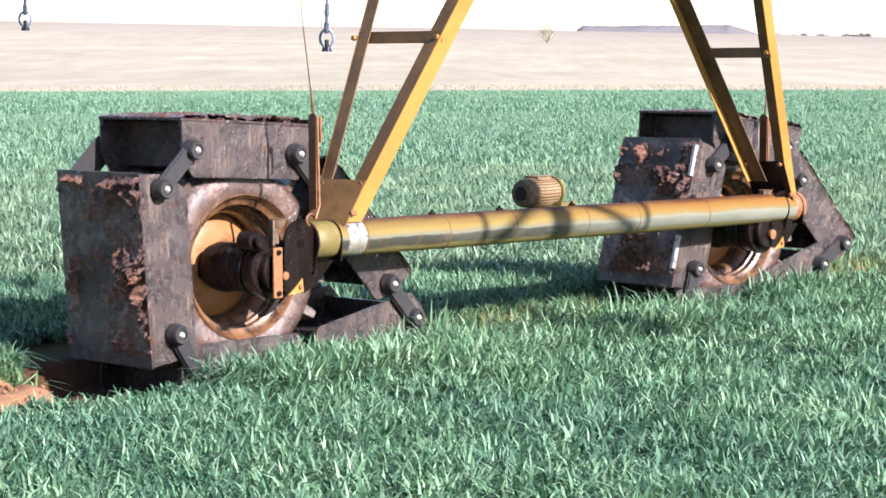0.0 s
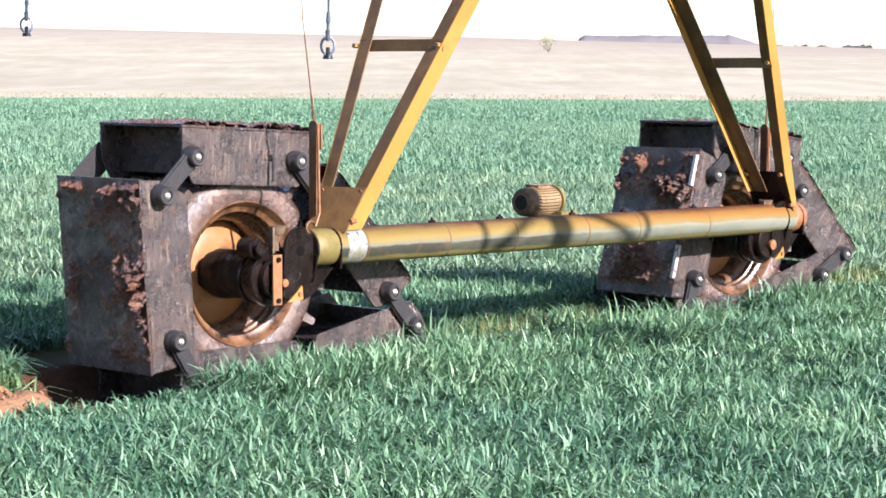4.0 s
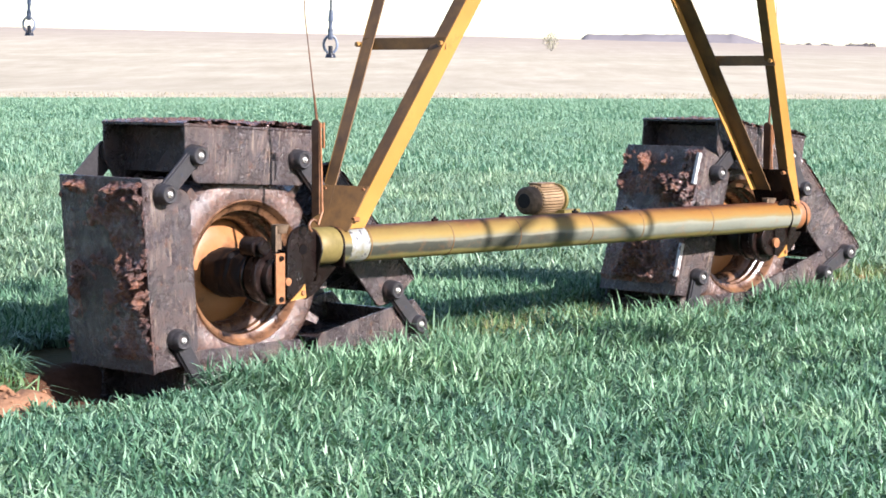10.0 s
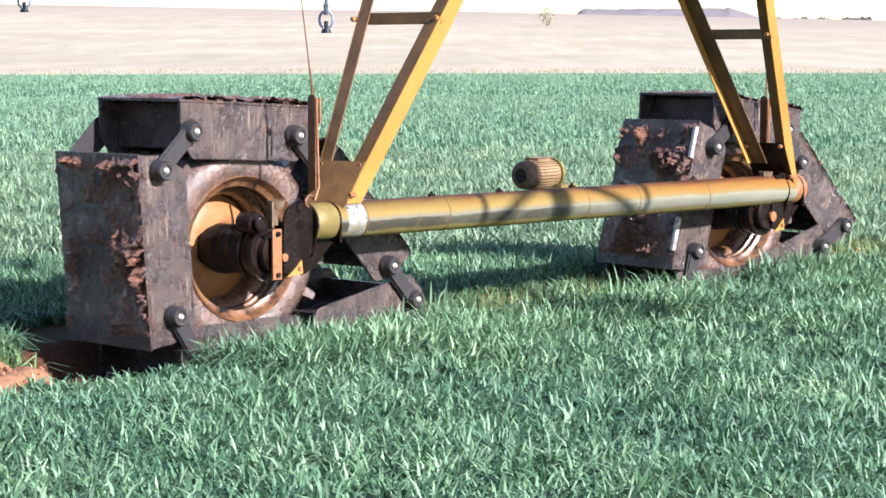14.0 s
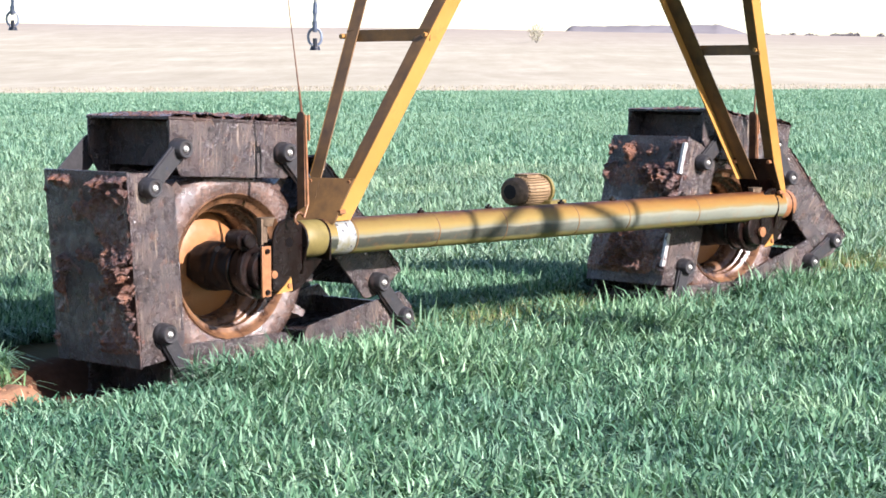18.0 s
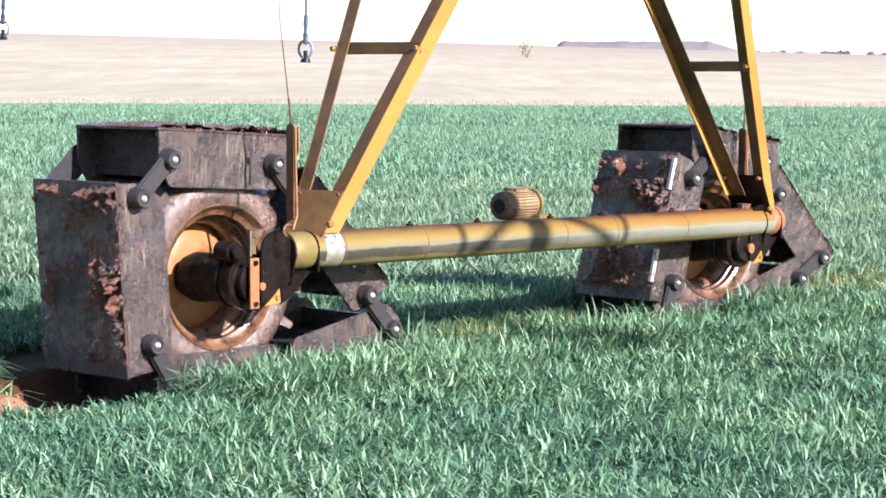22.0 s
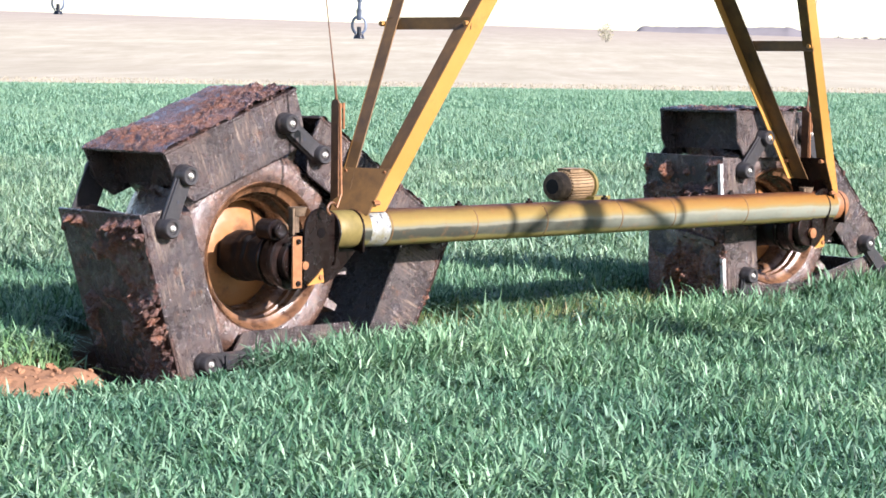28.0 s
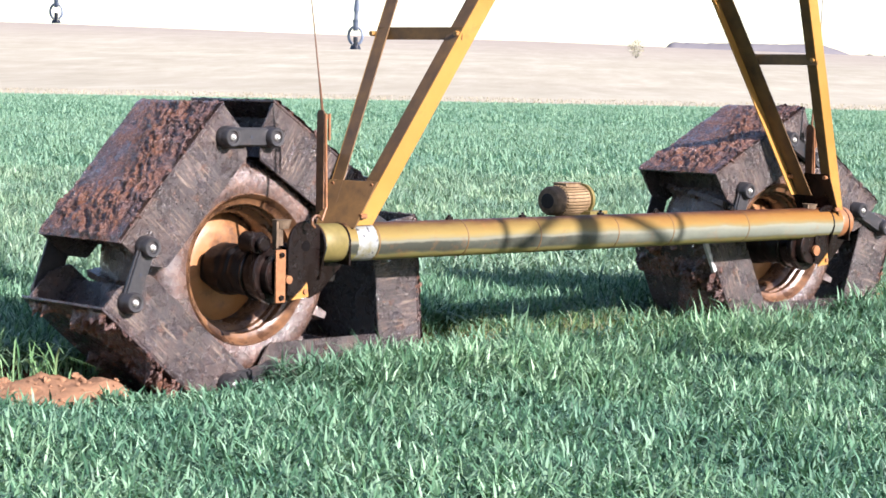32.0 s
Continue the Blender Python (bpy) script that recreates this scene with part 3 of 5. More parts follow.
# the same crop all round, thinner where the walk never looks
for count, r0, r1, a0, a1, leaves, segs in ((9000, 0.3, 6.2, -180, 180, 5, 3), (24000, 6.2, 34, 62, 390, 3, 2), (30000, 34, 176, 62, 390, 1, 1)):
    p = rows_of_drill(wedge(count, r0, r1, a0, a1))
    p = p[~in_rut(p, 0.36)]
    turn = (rng.uniform(0, 6.28, len(p))[:, None] + np.arange(leaves) * 2.4).ravel()
    p = np.repeat(p, leaves, 0) + rng.normal(0, 0.012, (len(p) * leaves, 2))
    n = len(p)
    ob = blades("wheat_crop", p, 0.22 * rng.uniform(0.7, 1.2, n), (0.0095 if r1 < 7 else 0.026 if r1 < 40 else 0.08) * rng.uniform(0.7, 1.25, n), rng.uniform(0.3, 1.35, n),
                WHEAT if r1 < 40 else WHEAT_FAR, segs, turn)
    tagged(ob, "dense blue-green young wheat with bent narrow leaves", "wheat", kind="stuff")

p = np.stack([rng.uniform(-3.0, 9.0, 36000), rng.uniform(-0.40, 1.08, 36000)], -1)
keep = (in_rut(p, 0.55) | (p[:, 1] < 0) & (p[:, 0] > 1.0) & (p[:, 0] < 3.6)) & (wave(p[:, 0], p[:, 1], 21, 0.45) > 0.08)
keep &= ~((p[:, 0] > -2.3) & (p[:, 0] < 1.15)) & ~((p[:, 0] > 3.35) & (p[:, 0] < 5.1))
p = p[keep]
tagged(blades("rut_grass", p, rng.uniform(0.07, 0.21, len(p)), rng.uniform(0.006, 0.012, len(p)), rng.uniform(0.2, 1.0, len(p)), YOUNG, 2),
       "sparse yellow-green grass trampled in the wheel rut", "grass", kind="stuff")

# flattened straw and a rank green tuft on the trampled strip between the wheels
p = np.stack([rng.uniform(0.9, 3.3, 1500), rng.normal(-0.10, 0.10, 1500)], -1)
p = p[wave(p[:, 0], p[:, 1], 61, 0.22) > 0.35]
tagged(blades("trampled_straw", p, rng.uniform(0.05, 0.13, len(p)), rng.uniform(0.006, 0.011, len(p)), rng.uniform(1.2, 1.6, len(p)), LITTER, 3),
       "flattened tan straw on the trampled strip", "straw", kind="stuff")
p = np.concatenate([rng.normal((2.22, -0.12), (0.10, 0.06), (90, 2)), rng.normal((-1.05, 0.88), (0.10, 0.07), (120, 2)), rng.normal((-1.55, 0.60), (0.12, 0.10), (150, 2))])
tagged(blades("grass_tuft", p, rng.uniform(0.14, 0.30, len(p)), rng.uniform(0.007, 0.012, len(p)), rng.uniform(0.3, 1.2, len(p)), YOUNG_GREEN, 3),
       "rank bright green grass tuft beside the rut", "grass", kind="stuff")

p = wedge(9000, FIELD_R - 1, FIELD_R + 40, 28, 64)
tagged(blades("dry_grass", p, rng.uniform(0.12, 0.32, len(p)), rng.uniform(0.06, 0.16, len(p)), rng.uniform(0.1, 0.8, len(p)), STRAW, 1),
       "bleached dry grass on the plain behind the field", "dry grass", kind="stuff")


# clods of turned soil along the rut
q = random.Random(5)
bm = bmesh.new()
for k in range(225):
    x = q.uniform(-2.8, 8.0)
    y = RUT_Y + q.choice((-1, 1)) * abs(q.gauss(0.42, 0.12))
    if k >= 180:
        x, y = q.gauss(-1.66, 0.18), q.gauss(0.12, 0.14)
    s = q.uniform(0.010, 0.030) if k < 180 else 0.007 + 0.018 * q.random() ** 3
    m = Matrix.Translation((x, y, float(height(x, y)) + s * 0.15)) @ Euler((q.gauss(0, 0.3), q.gauss(0, 0.3), q.uniform(0, 6))).to_matrix().to_4x4()
    made = bmesh.ops.create_icosphere(bm, subdivisions=2, radius=s, matrix=m @ Matrix.Diagonal((1.2, 0.9, 0.65, 1)))
    for v in made["verts"]:
        v.co += noise.noise_vector(v.co * 60) * s * 0.6
tagged(new("soil_clods", mesh_of("soil_clods", bm, GROUND)), "crumbled red-brown soil clods along the rut", "soil", kind="stuff")


# ---- distance ----
def polar(az, r):
    return FIELD_C[0] + r * math.sin(radians(az)), FIELD_C[1] + r * math.cos(radians(az))


def mesa(name, a0, a1, r, z_base, top, depth, seed, label):
    """A long, flat-topped hill with an uneven rim."""
    bm = bmesh.new()
    n = 60
    strips = []
    for k in range(n + 1):
        f = k / n
        az = a0 + (a1 - a0) * f
        hump = min(1.0, f / 0.06, (1 - f) / 0.2) ** 0.7 if 0 < f < 1 else 0
        h = top * hump * (0.94 + 0.10 * float(wave(f * 7, seed, 31, 1.0))) + 1.6 * float(wave(f * 55, seed, 32, 1.0)) * hump
        strips.append([bm.verts.new((*polar(az, rr), z_base + hh)) for rr, hh in
                       ((r - depth, -20), (r - depth * 0.4, h * 0.55), (r, h), (r + depth, h * 0.9), (r + depth * 1.5, -20))])
    for p, q in zip(strips, strips[1:]):
        for k in range(4):
            bm.faces.new((p[k], q[k], q[k + 1], p[k + 1]))
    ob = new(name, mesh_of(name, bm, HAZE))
    return tagged(ob, label, "hill", kind="structure")


mesa("distant_hill", 49.5, 54.75, 2600, 40, 17, 60, 3, "low flat-topped hill in blue-grey haze")
mesa("distant_ridge", 54.6, 60.5, 2600, 35, 7, 40, 8, "thin line of far trees on the horizon")


def leaf_cloud(bm, n, centre, radii, size, seed):
    q = random.Random(seed)
    for _ in range(n):
        while True:
            d = Vector((q.uniform(-1, 1), q.uniform(-1, 1), q.uniform(-1, 1)))
            if 0.25 < d.length < 1:
                break
        c = Vector(centre) + Vector((d.x * radii[0], d.y * radii[1], d.z * radii[2])) * (0.8 + 0.3 * q.random())
        m = Matrix.Translation(c) @ Euler((q.uniform(0, 6), q.uniform(0, 6), q.uniform(0, 6))).to_matrix().to_4x4()
        s = size * q.uniform(0.5, 1.3)
        bm.faces.new([bm.verts.new(m @ Vector(v)) for v in ((-s, 0, 0), (0, -s * 0.4, 0), (s, 0, 0), (0, s * 0.4, 0))])


def bush(az, r, w, h, seed):
    x, y = polar(az, r)
    z = float(height(x, y))
    e = tagged(new("bush"), "small olive bush on the dry plain, haze in its leaf colour", "bush")
    e.location = (x, y, z)
    bm = bmesh.new()
    for k in range(4):
        a = k * 1.7
        rod(bm, (0, 0, -0.1), (math.cos(a) * w * 0.3, math.sin(a) * w * 0.3, h * 0.6), 0.05, 6, 0.015)
    part("trunk", bm, RUST, e)
    bm = bmesh.new()
    leaf_cloud(bm, 420, (0, 0, h * 0.55), (w * 0.5, w * 0.5, h * 0.48), 0.3, seed)
    part("crown", bm, BUSH, e, smooth=False)
    return e


bush(48.9, 560, 4.6, 5.0, 4)


def far_tree(az, r, w, h, seed):
    """A small hazy tree on the skyline."""
    x, y = polar(az, r)
    e = tagged(new("tree"), "small hazy grey tree on the skyline", "tree", "trees on the skyline")
    e.location = (x, y, float(height(x, y)))
    bm = bmesh.new()
    rod(bm, (0, 0, -0.2), (0, 0, h * 0.6), 0.18, 6, 0.07)
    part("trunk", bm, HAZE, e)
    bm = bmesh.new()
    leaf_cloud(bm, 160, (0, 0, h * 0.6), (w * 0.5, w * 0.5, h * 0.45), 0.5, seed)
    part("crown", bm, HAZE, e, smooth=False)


q = random.Random(12)
for k, az in enumerate((54.95, 55.25, 55.4, 55.62, 56.1, 56.75, 56.95, 57.1, 57.28, 57.9, 58.3, 58.45, 58.75)):
    far_tree(az, 905, q.uniform(3.0, 7.5), q.uniform(1.3, 2.6), 60 + k)


# ---- the irrigation tower ----
WHEEL_X, WHEEL_Z, BASE = -0.064, 0.491, 3.891       # near wheel's centre, and the wheelbase
TUBE_Z = 0.622

# how far the tower has gone towards -x
TRAVEL = ((0, 0.0), (24.4, 0.0), (24.7, 0.006), (25.0, 0.020), (25.5, 0.052), (26.5, 0.110), (27.5, 0.169), (28.0, 0.200), (29.0, 0.259),
          (30.0, 0.318), (31.0, 0.384), (32.0, 0.453))


def gone(t):
    return float(np.interp(t, [r[0] for r in TRAVEL], [r[1] for r in TRAVEL]))


tower = tagged(new("irrigation_tower"), "yellow irrigation drive tower on two wheels with chained steel track pads", "irrigation tower")


def angle_leg(a, b, fx, fy, front, w=0.078, t=0.007):
    """One flange of an angle iron from a to b: the front one along x (fx: its side), the other along y (fy: its side)."""
    a, b = Vector(a), Vector(b)
    bm = bmesh.new()
    sec = [(0, 0), (fx * w, 0), (fx * w, fy * t), (0, fy * t)] if front else [(0, fy * t), (fx * t, fy * t), (fx * t, fy * w), (0, fy * w)]
    n = len(sec)
    lo = [bm.verts.new((a.x + x, a.y + y, a.z)) for x, y in sec]
    hi = [bm.verts.new((b.x + x, b.y + y, b.z)) for x, y in sec]
    bm.faces.new(lo)
    bm.faces.new(hi[::-1])
    for k in range(n):
        bm.faces.new((lo[k], hi[k], hi[(k + 1) % n], lo[(k + 1) % n]))
    return bm


def along(p, q, z):
    """The point at height z on the line through p and q."""
    p, q = Vector(p), Vector(q)
    return p + (q - p) * ((z - p.z) / (q.z - p.z))


LEGS = {
    "nf": ((0.413, -0.095, 0.903), (0.806, -0.215, 1.604)),
    "nr": ((0.372, 0.182, 0.922), (0.739, 0.300, 1.609)),
    "ff": ((3.980, -0.050, 0.668), (3.507, -0.228, 1.560)),
    "fr": ((3.816, 0.140, 0.837), (3.478, 0.240, 1.493)),
}
TOP = 3.9
FLANGES = {"nf": (0.106, 0.088), "nr": (0.050, 0.080), "ff": (0.080, 0.066), "fr": (0.060, 0.108)}


def build_frame():
    # base beam
    bm = bmesh.new()
    lathe(bm, [(0.0, 0.10), (0.082, 0.10), (0.088, 0.106), (0.088, 4.118), (0.082, 4.125), (0.0, 4.125)], 40)
    bmesh.ops.rotate(bm, verts=bm.verts, cent=(0, 0, 0), matrix=Matrix.Rotation(radians(-90), 3, "Z"))
    bmesh.ops.remove_doubles(bm, verts=bm.verts, dist=1e-5)
    beam = part("base_beam", bm, TUBE, tower, "round steel beam, orange above and grey below, with rust spots")
    beam.location = (0, 0, TUBE_Z + 0.001)
    beam.rotation_euler = (0, math.atan2(0.022, 4.0), 0)
    for x in (0.43, 1.0, 1.503, 2.08, 2.515, 3.15):
        bm = bmesh.new()
        lathe(bm, [(0.087, -0.004), (0.0895, -0.003), (0.0895, 0.003), (0.087, 0.004)], 40)
        bmesh.ops.rotate(bm, verts=bm.verts, cent=(0, 0, 0), matrix=Matrix.Rotation(radians(-90), 3, "Z"))
        part("weld_seam", bm, WORN_SHADED, beam).location = (x, 0, 0)
        bm = bmesh.new()
        box(bm, (0, 0, 0), (0.035, 0.018, 0.014))
        rod(bm, (0, 0, 0), (0, 0, 0.018), 0.008, 8)
        part("clip", bm, RUST, beam).location = (x - 0.05, 0.0, 0.093)
    # bare patch where the near leg's shoe clamps the beam
    bm = bmesh.new()
    lathe(bm, [(0.0876, 0.0), (0.0888, 0.002), (0.0888, 0.118), (0.0876, 0.120)], 40)
    bmesh.ops.rotate(bm, verts=bm.verts, cent=(0, 0, 0), matrix=Matrix.Rotation(radians(-90), 3, "Z"))
    part("sleeve", bm, PALE, beam, "bleached pale yellow sleeve").location = (0.30, 0, 0)

    # olive-yellow stubs at both ends, outside the leg shoes
    for x0, x1 in ((0.110, 0.238), (4.02, 4.118)):
        bm = bmesh.new()
        lathe(bm, [(0.0876, x0), (0.0890, x0 + 0.002), (0.0890, x1 - 0.002), (0.0876, x1)], 40)
        bmesh.ops.rotate(bm, verts=bm.verts, cent=(0, 0, 0), matrix=Matrix.Rotation(radians(-90), 3, "Z"))
        part("beam_stub", bm, OLIVE if x0 < 1 else ORANGE, beam, "olive-yellow painted stub" if x0 < 1 else "rusty orange stub")

    # legs and their braces
    sides = {"nf": (1, 1), "nr": (1, -1), "ff": (1, 1), "fr": (-1, -1)}
    low = {"nf": 0.70, "nr": 0.80, "ff": 0.66, "fr": 0.76}
    for k, (p, q) in LEGS.items():
        a, b = along(p, q, low[k]), along(p, q, TOP)
        leg = part("leg", angle_leg(a, b, *sides[k], True, FLANGES[k][0]), YELLOW, tower, "yellow angle-iron leg")
        # the side flange carries its shade in a brown copy of the yellow
        part("flange", angle_leg(a, b, *sides[k], False, FLANGES[k][1]), WORN_SHADED, leg, "side flange with its shade painted in as brown")
    for f, r, z, sgn in (("nf", "nr", 1.586, 1), ("ff", "fr", 1.525, 1)):
        a, b = along(*LEGS[f], z), along(*LEGS[r], z)
        bm = bmesh.new()
        m = (b - a).to_track_quat("Y", "Z").to_matrix().to_4x4()
        c = (a + b) / 2 + Vector((0.012, 0, 0))
        box(bm, c, (0.006, (b - a).length, 0.058), m)
        box(bm, c + Vector((0.025, 0, 0.027)), (0.05, (b - a).length, 0.006), m)
        brace = part("brace", bm, WORN_SHADED, tower, "brown flat brace between the legs")
        for v in (a, b):
            bm = bmesh.new()
            rod(bm, v + Vector((-0.016, 0.02, 0)), v + Vector((0.02, 0.02, 0)), 0.013, 6)
            part("bolt", bm, YELLOW_WORN, brace)
    # gussets between the feet of each pair of legs
    for f, r, hi, lo_z, label in (("nf", "nr", 0.90, 0.69, "rusty yellow gusset plate"), ("ff", "fr", 0.885, 0.60, "dark brown gusset plate")):
        a, b = along(*LEGS[f], hi), along(*LEGS[r], hi)
        c, d = along(*LEGS[f], lo_z), along(*LEGS[r], lo_z)
        c.y, d.y = -0.075, 0.14
        bm = bmesh.new()
        off = Vector((-0.014, 0, 0))
        vs = [bm.verts.new(v + o) for o in (off, off + Vector((0.009, 0, 0))) for v in (a, b, d, c)]
        for q in ((0, 1, 2, 3), (7, 6, 5, 4), (0, 4, 5, 1), (1, 5, 6, 2), (2, 6, 7, 3), (3, 7, 4, 0)):
            bm.faces.new([vs[k] for k in q])
        plate = part("gusset", bm, WORN_SHADED if f == "nf" else RUST, tower, label)
        for v in (a.lerp(b, 0.08), a.lerp(b, 0.9), c.lerp(a, 0.35)):
            bm = bmesh.new()
            rod(bm, v + Vector((-0.026, 0, -0.02)), v + Vector((0.01, 0, -0.02)), 0.012, 6)
            part("bolt", bm, ORANGE, plate)


FAR_DROP = 0.022


def build_end(dx, far):
    """Gearbox, end plates and the bracket with its rod, at one end of the beam."""
    drop = -FAR_DROP if far else 0.0
    # cheek plate with its rounded shoulder
    bm = bmesh.new()
    arc = [(0.06 + 0.10 * math.cos(radians(a)), 0.63 + 0.10 * math.sin(radians(a))) for a in range(5, 176, 17)]
    slab(bm, [(0.165, 0.53), *arc, (-0.045, 0.55), (-0.05, 0.40), (0.02, 0.385), (0.10, 0.43)], -0.012, 0.006)
    soften(bm, 0.003)
    cheek = part("cheek_plate", bm, RUST, tower, "dark rusty cheek plate")
    cheek.location = (dx - 0.045, -0.045, drop)
    # a black disc laid on the plate paints the shade inside its hole
    bm = bmesh.new()
    rod(bm, (0.055, -0.0135, 0.617), (0.055, -0.006, 0.617), 0.024, 20)
    part("hole", bm, DEEP, cheek)
    bm = bmesh.new()
    rod(bm, (-0.045, -0.022, 0.472), (-0.045, -0.006, 0.472), 0.030 if far else 0.019, 12)
    part("plug", bm, ORANGE, cheek, "round orange plug")
    bm = bmesh.new()
    slab(bm, [(-0.03, 0.380), (0.068, 0.39), (0.060, 0.455), (0.03, 0.425)], -0.020, -0.013)
    part("toe_plate", bm, YELLOW_WORN, cheek, "yellow corner plate")
    bm = bmesh.new()
    rod(bm, (0.045, -0.030, 0.415), (0.045, -0.012, 0.415), 0.012, 8)
    part("bolt", bm, ORANGE, cheek)
    # plates across the beam
    for x in (0.092, 0.240):
        bm = bmesh.new()
        out = [(0.0915 * math.cos(radians(a)), 0.0915 * math.sin(radians(a))) for a in range(-10, 191, 20)]
        out += [(-0.07, -0.16), (0.05, -0.16)] if x < 0.2 else [(-0.088, -0.09), (0.088, -0.10)]
        a = [bm.verts.new((x, -u, TUBE_Z + v)) for u, v in out]
        b = [bm.verts.new((x + 0.010, -u, TUBE_Z + v)) for u, v in out]
        bm.faces.new(a)
        bm.faces.new(b[::-1])
        for k in range(len(a)):
            bm.faces.new((a[k], b[k], b[(k + 1) % len(a)], a[(k + 1) % len(a)]))
        part("end_plate", bm, RUST, tower).location = (dx if not far else dx - 0.06, 0, drop)
    # hanger below the beam
    bm = bmesh.new()
    slab(bm, [(0.10, 0.37), (0.17, 0.40), (0.33, 0.545), (0.31, 0.56), (0.10, 0.53)], 0.02, 0.05)
    soften(bm, 0.003)
    part("hanger", bm, RUST, tower).location = (dx, 0, drop)

    # gearbox on the hub
    gear = part("gearbox", gear_body(), RUST, tower, "round rust-brown gearbox casting")
    gear.location = (dx - 0.022, 0, drop)
    bm = bmesh.new()
    lathe(bm, [(0.0, 0.115), (0.092, 0.115), (0.096, 0.16), (0.106, 0.17), (0.110, 0.22), (0.103, 0.25), (0.112, 0.27), (0.112, 0.31), (0.118, 0.32), (0.118, 0.40), (0.100, 0.41), (0.100, 0.50), (0.0, 0.50)], 36, (-0.07, 0, 0.49))
    bmesh.ops.subdivide_edges(bm, edges=[k for k in bm.edges if k.calc_length() > 0.02], cuts=2, use_grid_fill=True)
    for v in bm.verts:
        v.co += noise.noise_vector(v.co * 22) * 0.011
    part("hub_drum", bm, GREASE, gear, "greasy black hub drum")
    if not far:
        bm = bmesh.new()
        box(bm, (-0.125, -0.07, 0.49), (0.055, 0.012, 0.235))
        box(bm, (-0.100, -0.055, 0.49), (0.008, 0.04, 0.235))
        soften(bm, 0.002)
        strap = part("strap", bm, ORANGE, gear, "upright orange strap")
        for z in (0.585, 0.395):
            bm = bmesh.new()
            rod(bm, (-0.125, -0.088, z), (-0.125, -0.07, z), 0.012, 6)
            part("bolt", bm, RUST, strap)
    bm = bmesh.new()
    rod(bm, (-0.19, -0.01, 0.635), (-0.19, 0.09, 0.635), 0.050, 20)
    rod(bm, (-0.19, -0.04, 0.635), (-0.19, 0.0, 0.635), 0.030, 12)
    lathe(bm, [(0.026, -0.012), (0.036, -0.012), (0.036, 0.0), (0.026, 0.0)], 20, (-0.19, -0.03, 0.635), closed=True)
    soften(bm, 0.004)
    part("input_cover", bm, RUST, gear)
    bm = bmesh.new()
    rod(bm, (-0.075, 0.0, 0.62), (-0.075, 0.0, 0.715), 0.018, 10)
    rod(bm, (-0.06, 0.0, 0.695), (-0.06, 0.0, 0.735), 0.030, 16, 0.044)
    box(bm, (-0.105, -0.01, 0.67), (0.012, 0.03, 0.12))
    part("breather", bm, FAN, gear, "dusty grey-brown breather cap")
    for a in range(0, 360, 45):
        bm = bmesh.new()
        x, z = -0.09 + 0.118 * math.cos(radians(a)), 0.49 + 0.118 * math.sin(radians(a))
        rod(bm, (x, 0.005, z), (x, 0.045, z), 0.011, 6)
        part("bolt", bm, RUST, gear)

    # bracket bar with its rolled lip, hooked foot and the whip rod above it
    bx, by, hi, lo = (0.050, -0.128, 1.225, 0.765) if not far else (0.075, 0.105, 1.160, 0.72)
    bm = bmesh.new()
    outline = [(0.0, lo + 0.02), (0.05, lo)] + [(0.05 - 0.022 + 0.022 * math.cos(radians(k)), hi - 0.022 + 0.022 * math.sin(radians(k))) for k in (0, 30, 60, 90)]
    outline += [(0.018 - 0.018 * math.sin(radians(k)), hi - 0.018 + 0.018 * math.cos(radians(k))) for k in (0, 30, 60, 90)]
    lo_ring = [bm.verts.new((bx - 0.004, by + u, v)) for u, v in outline]
    hi_ring = [bm.verts.new((bx + 0.003, by + u, v)) for u, v in outline]
    bm.faces.new(lo_ring)
    bm.faces.new(hi_ring[::-1])
    for k in range(len(outline)):
        bm.faces.new((lo_ring[k], hi_ring[k], hi_ring[(k + 1) % len(outline)], lo_ring[(k + 1) % len(outline)]))
    box(bm, (bx + 0.012, by + 0.02, hi - 0.03), (0.03, 0.03, 0.02))
    bracket = part("rod_bracket", bm, BRACKET, tower, "rust-brown bracket bar")
    bm = bmesh.new()
    pts = [(bx + 0.002, by - 0.004, hi - 0.015), (bx + 0.006, by - 0.006, (hi + lo) / 2), (bx + 0.012, by - 0.006, lo + 0.03), (bx - 0.012, by - 0.004, lo - 0.03)]
    for p, q in zip(pts, pts[1:]):
        rod(bm, p, q, 0.0055, 8)
    part("lip", bm, ORANGE, bracket, "bright orange front lip")
    bm = bmesh.new()
    box(bm, (bx + 0.030, by + 0.004, hi - 0.075), (0.010, 0.012, 0.12))
    soften(bm, 0.002)
    part("tab", bm, ORANGE, bracket, "short orange tab beside the lip")
    bm = bmesh.new()
    hook = [(bx - 0.03 + 0.028 * math.cos(radians(k)), by + 0.01, lo - 0.035 + 0.028 * math.sin(radians(k))) for k in range(20, 250, 38)]
    for p, q in zip(hook, hook[1:]):
        rod(bm, p, q, 0.007, 8)
    part("hook", bm, BRACKET, bracket, "curled rusty hook at the foot")
    bracket.location = (dx, 0, 0)
    bm = bmesh.new()
    lean = -0.055 if not far else 0.035
    rod(bm, (0, 0, 0), (lean * 0.3, -lean * 0.1, 0.15), 0.0075, 8, 0.005)
    rod(bm, (lean * 0.3, -lean * 0.1, 0.145), (lean, -lean * 0.4, 0.50), 0.0042, 6, 0.0026)
    rod(bm, (lean, -lean * 0.4, 0.495), (lean * 1.5, -lean * 0.7, 1.2), 0.0026, 6, 0.0016)
    part("whip_rod", bm, BRACKET, bracket, "thin brown whip rod").location = (bx + 0.005, by + 0.02, hi - 0.03)


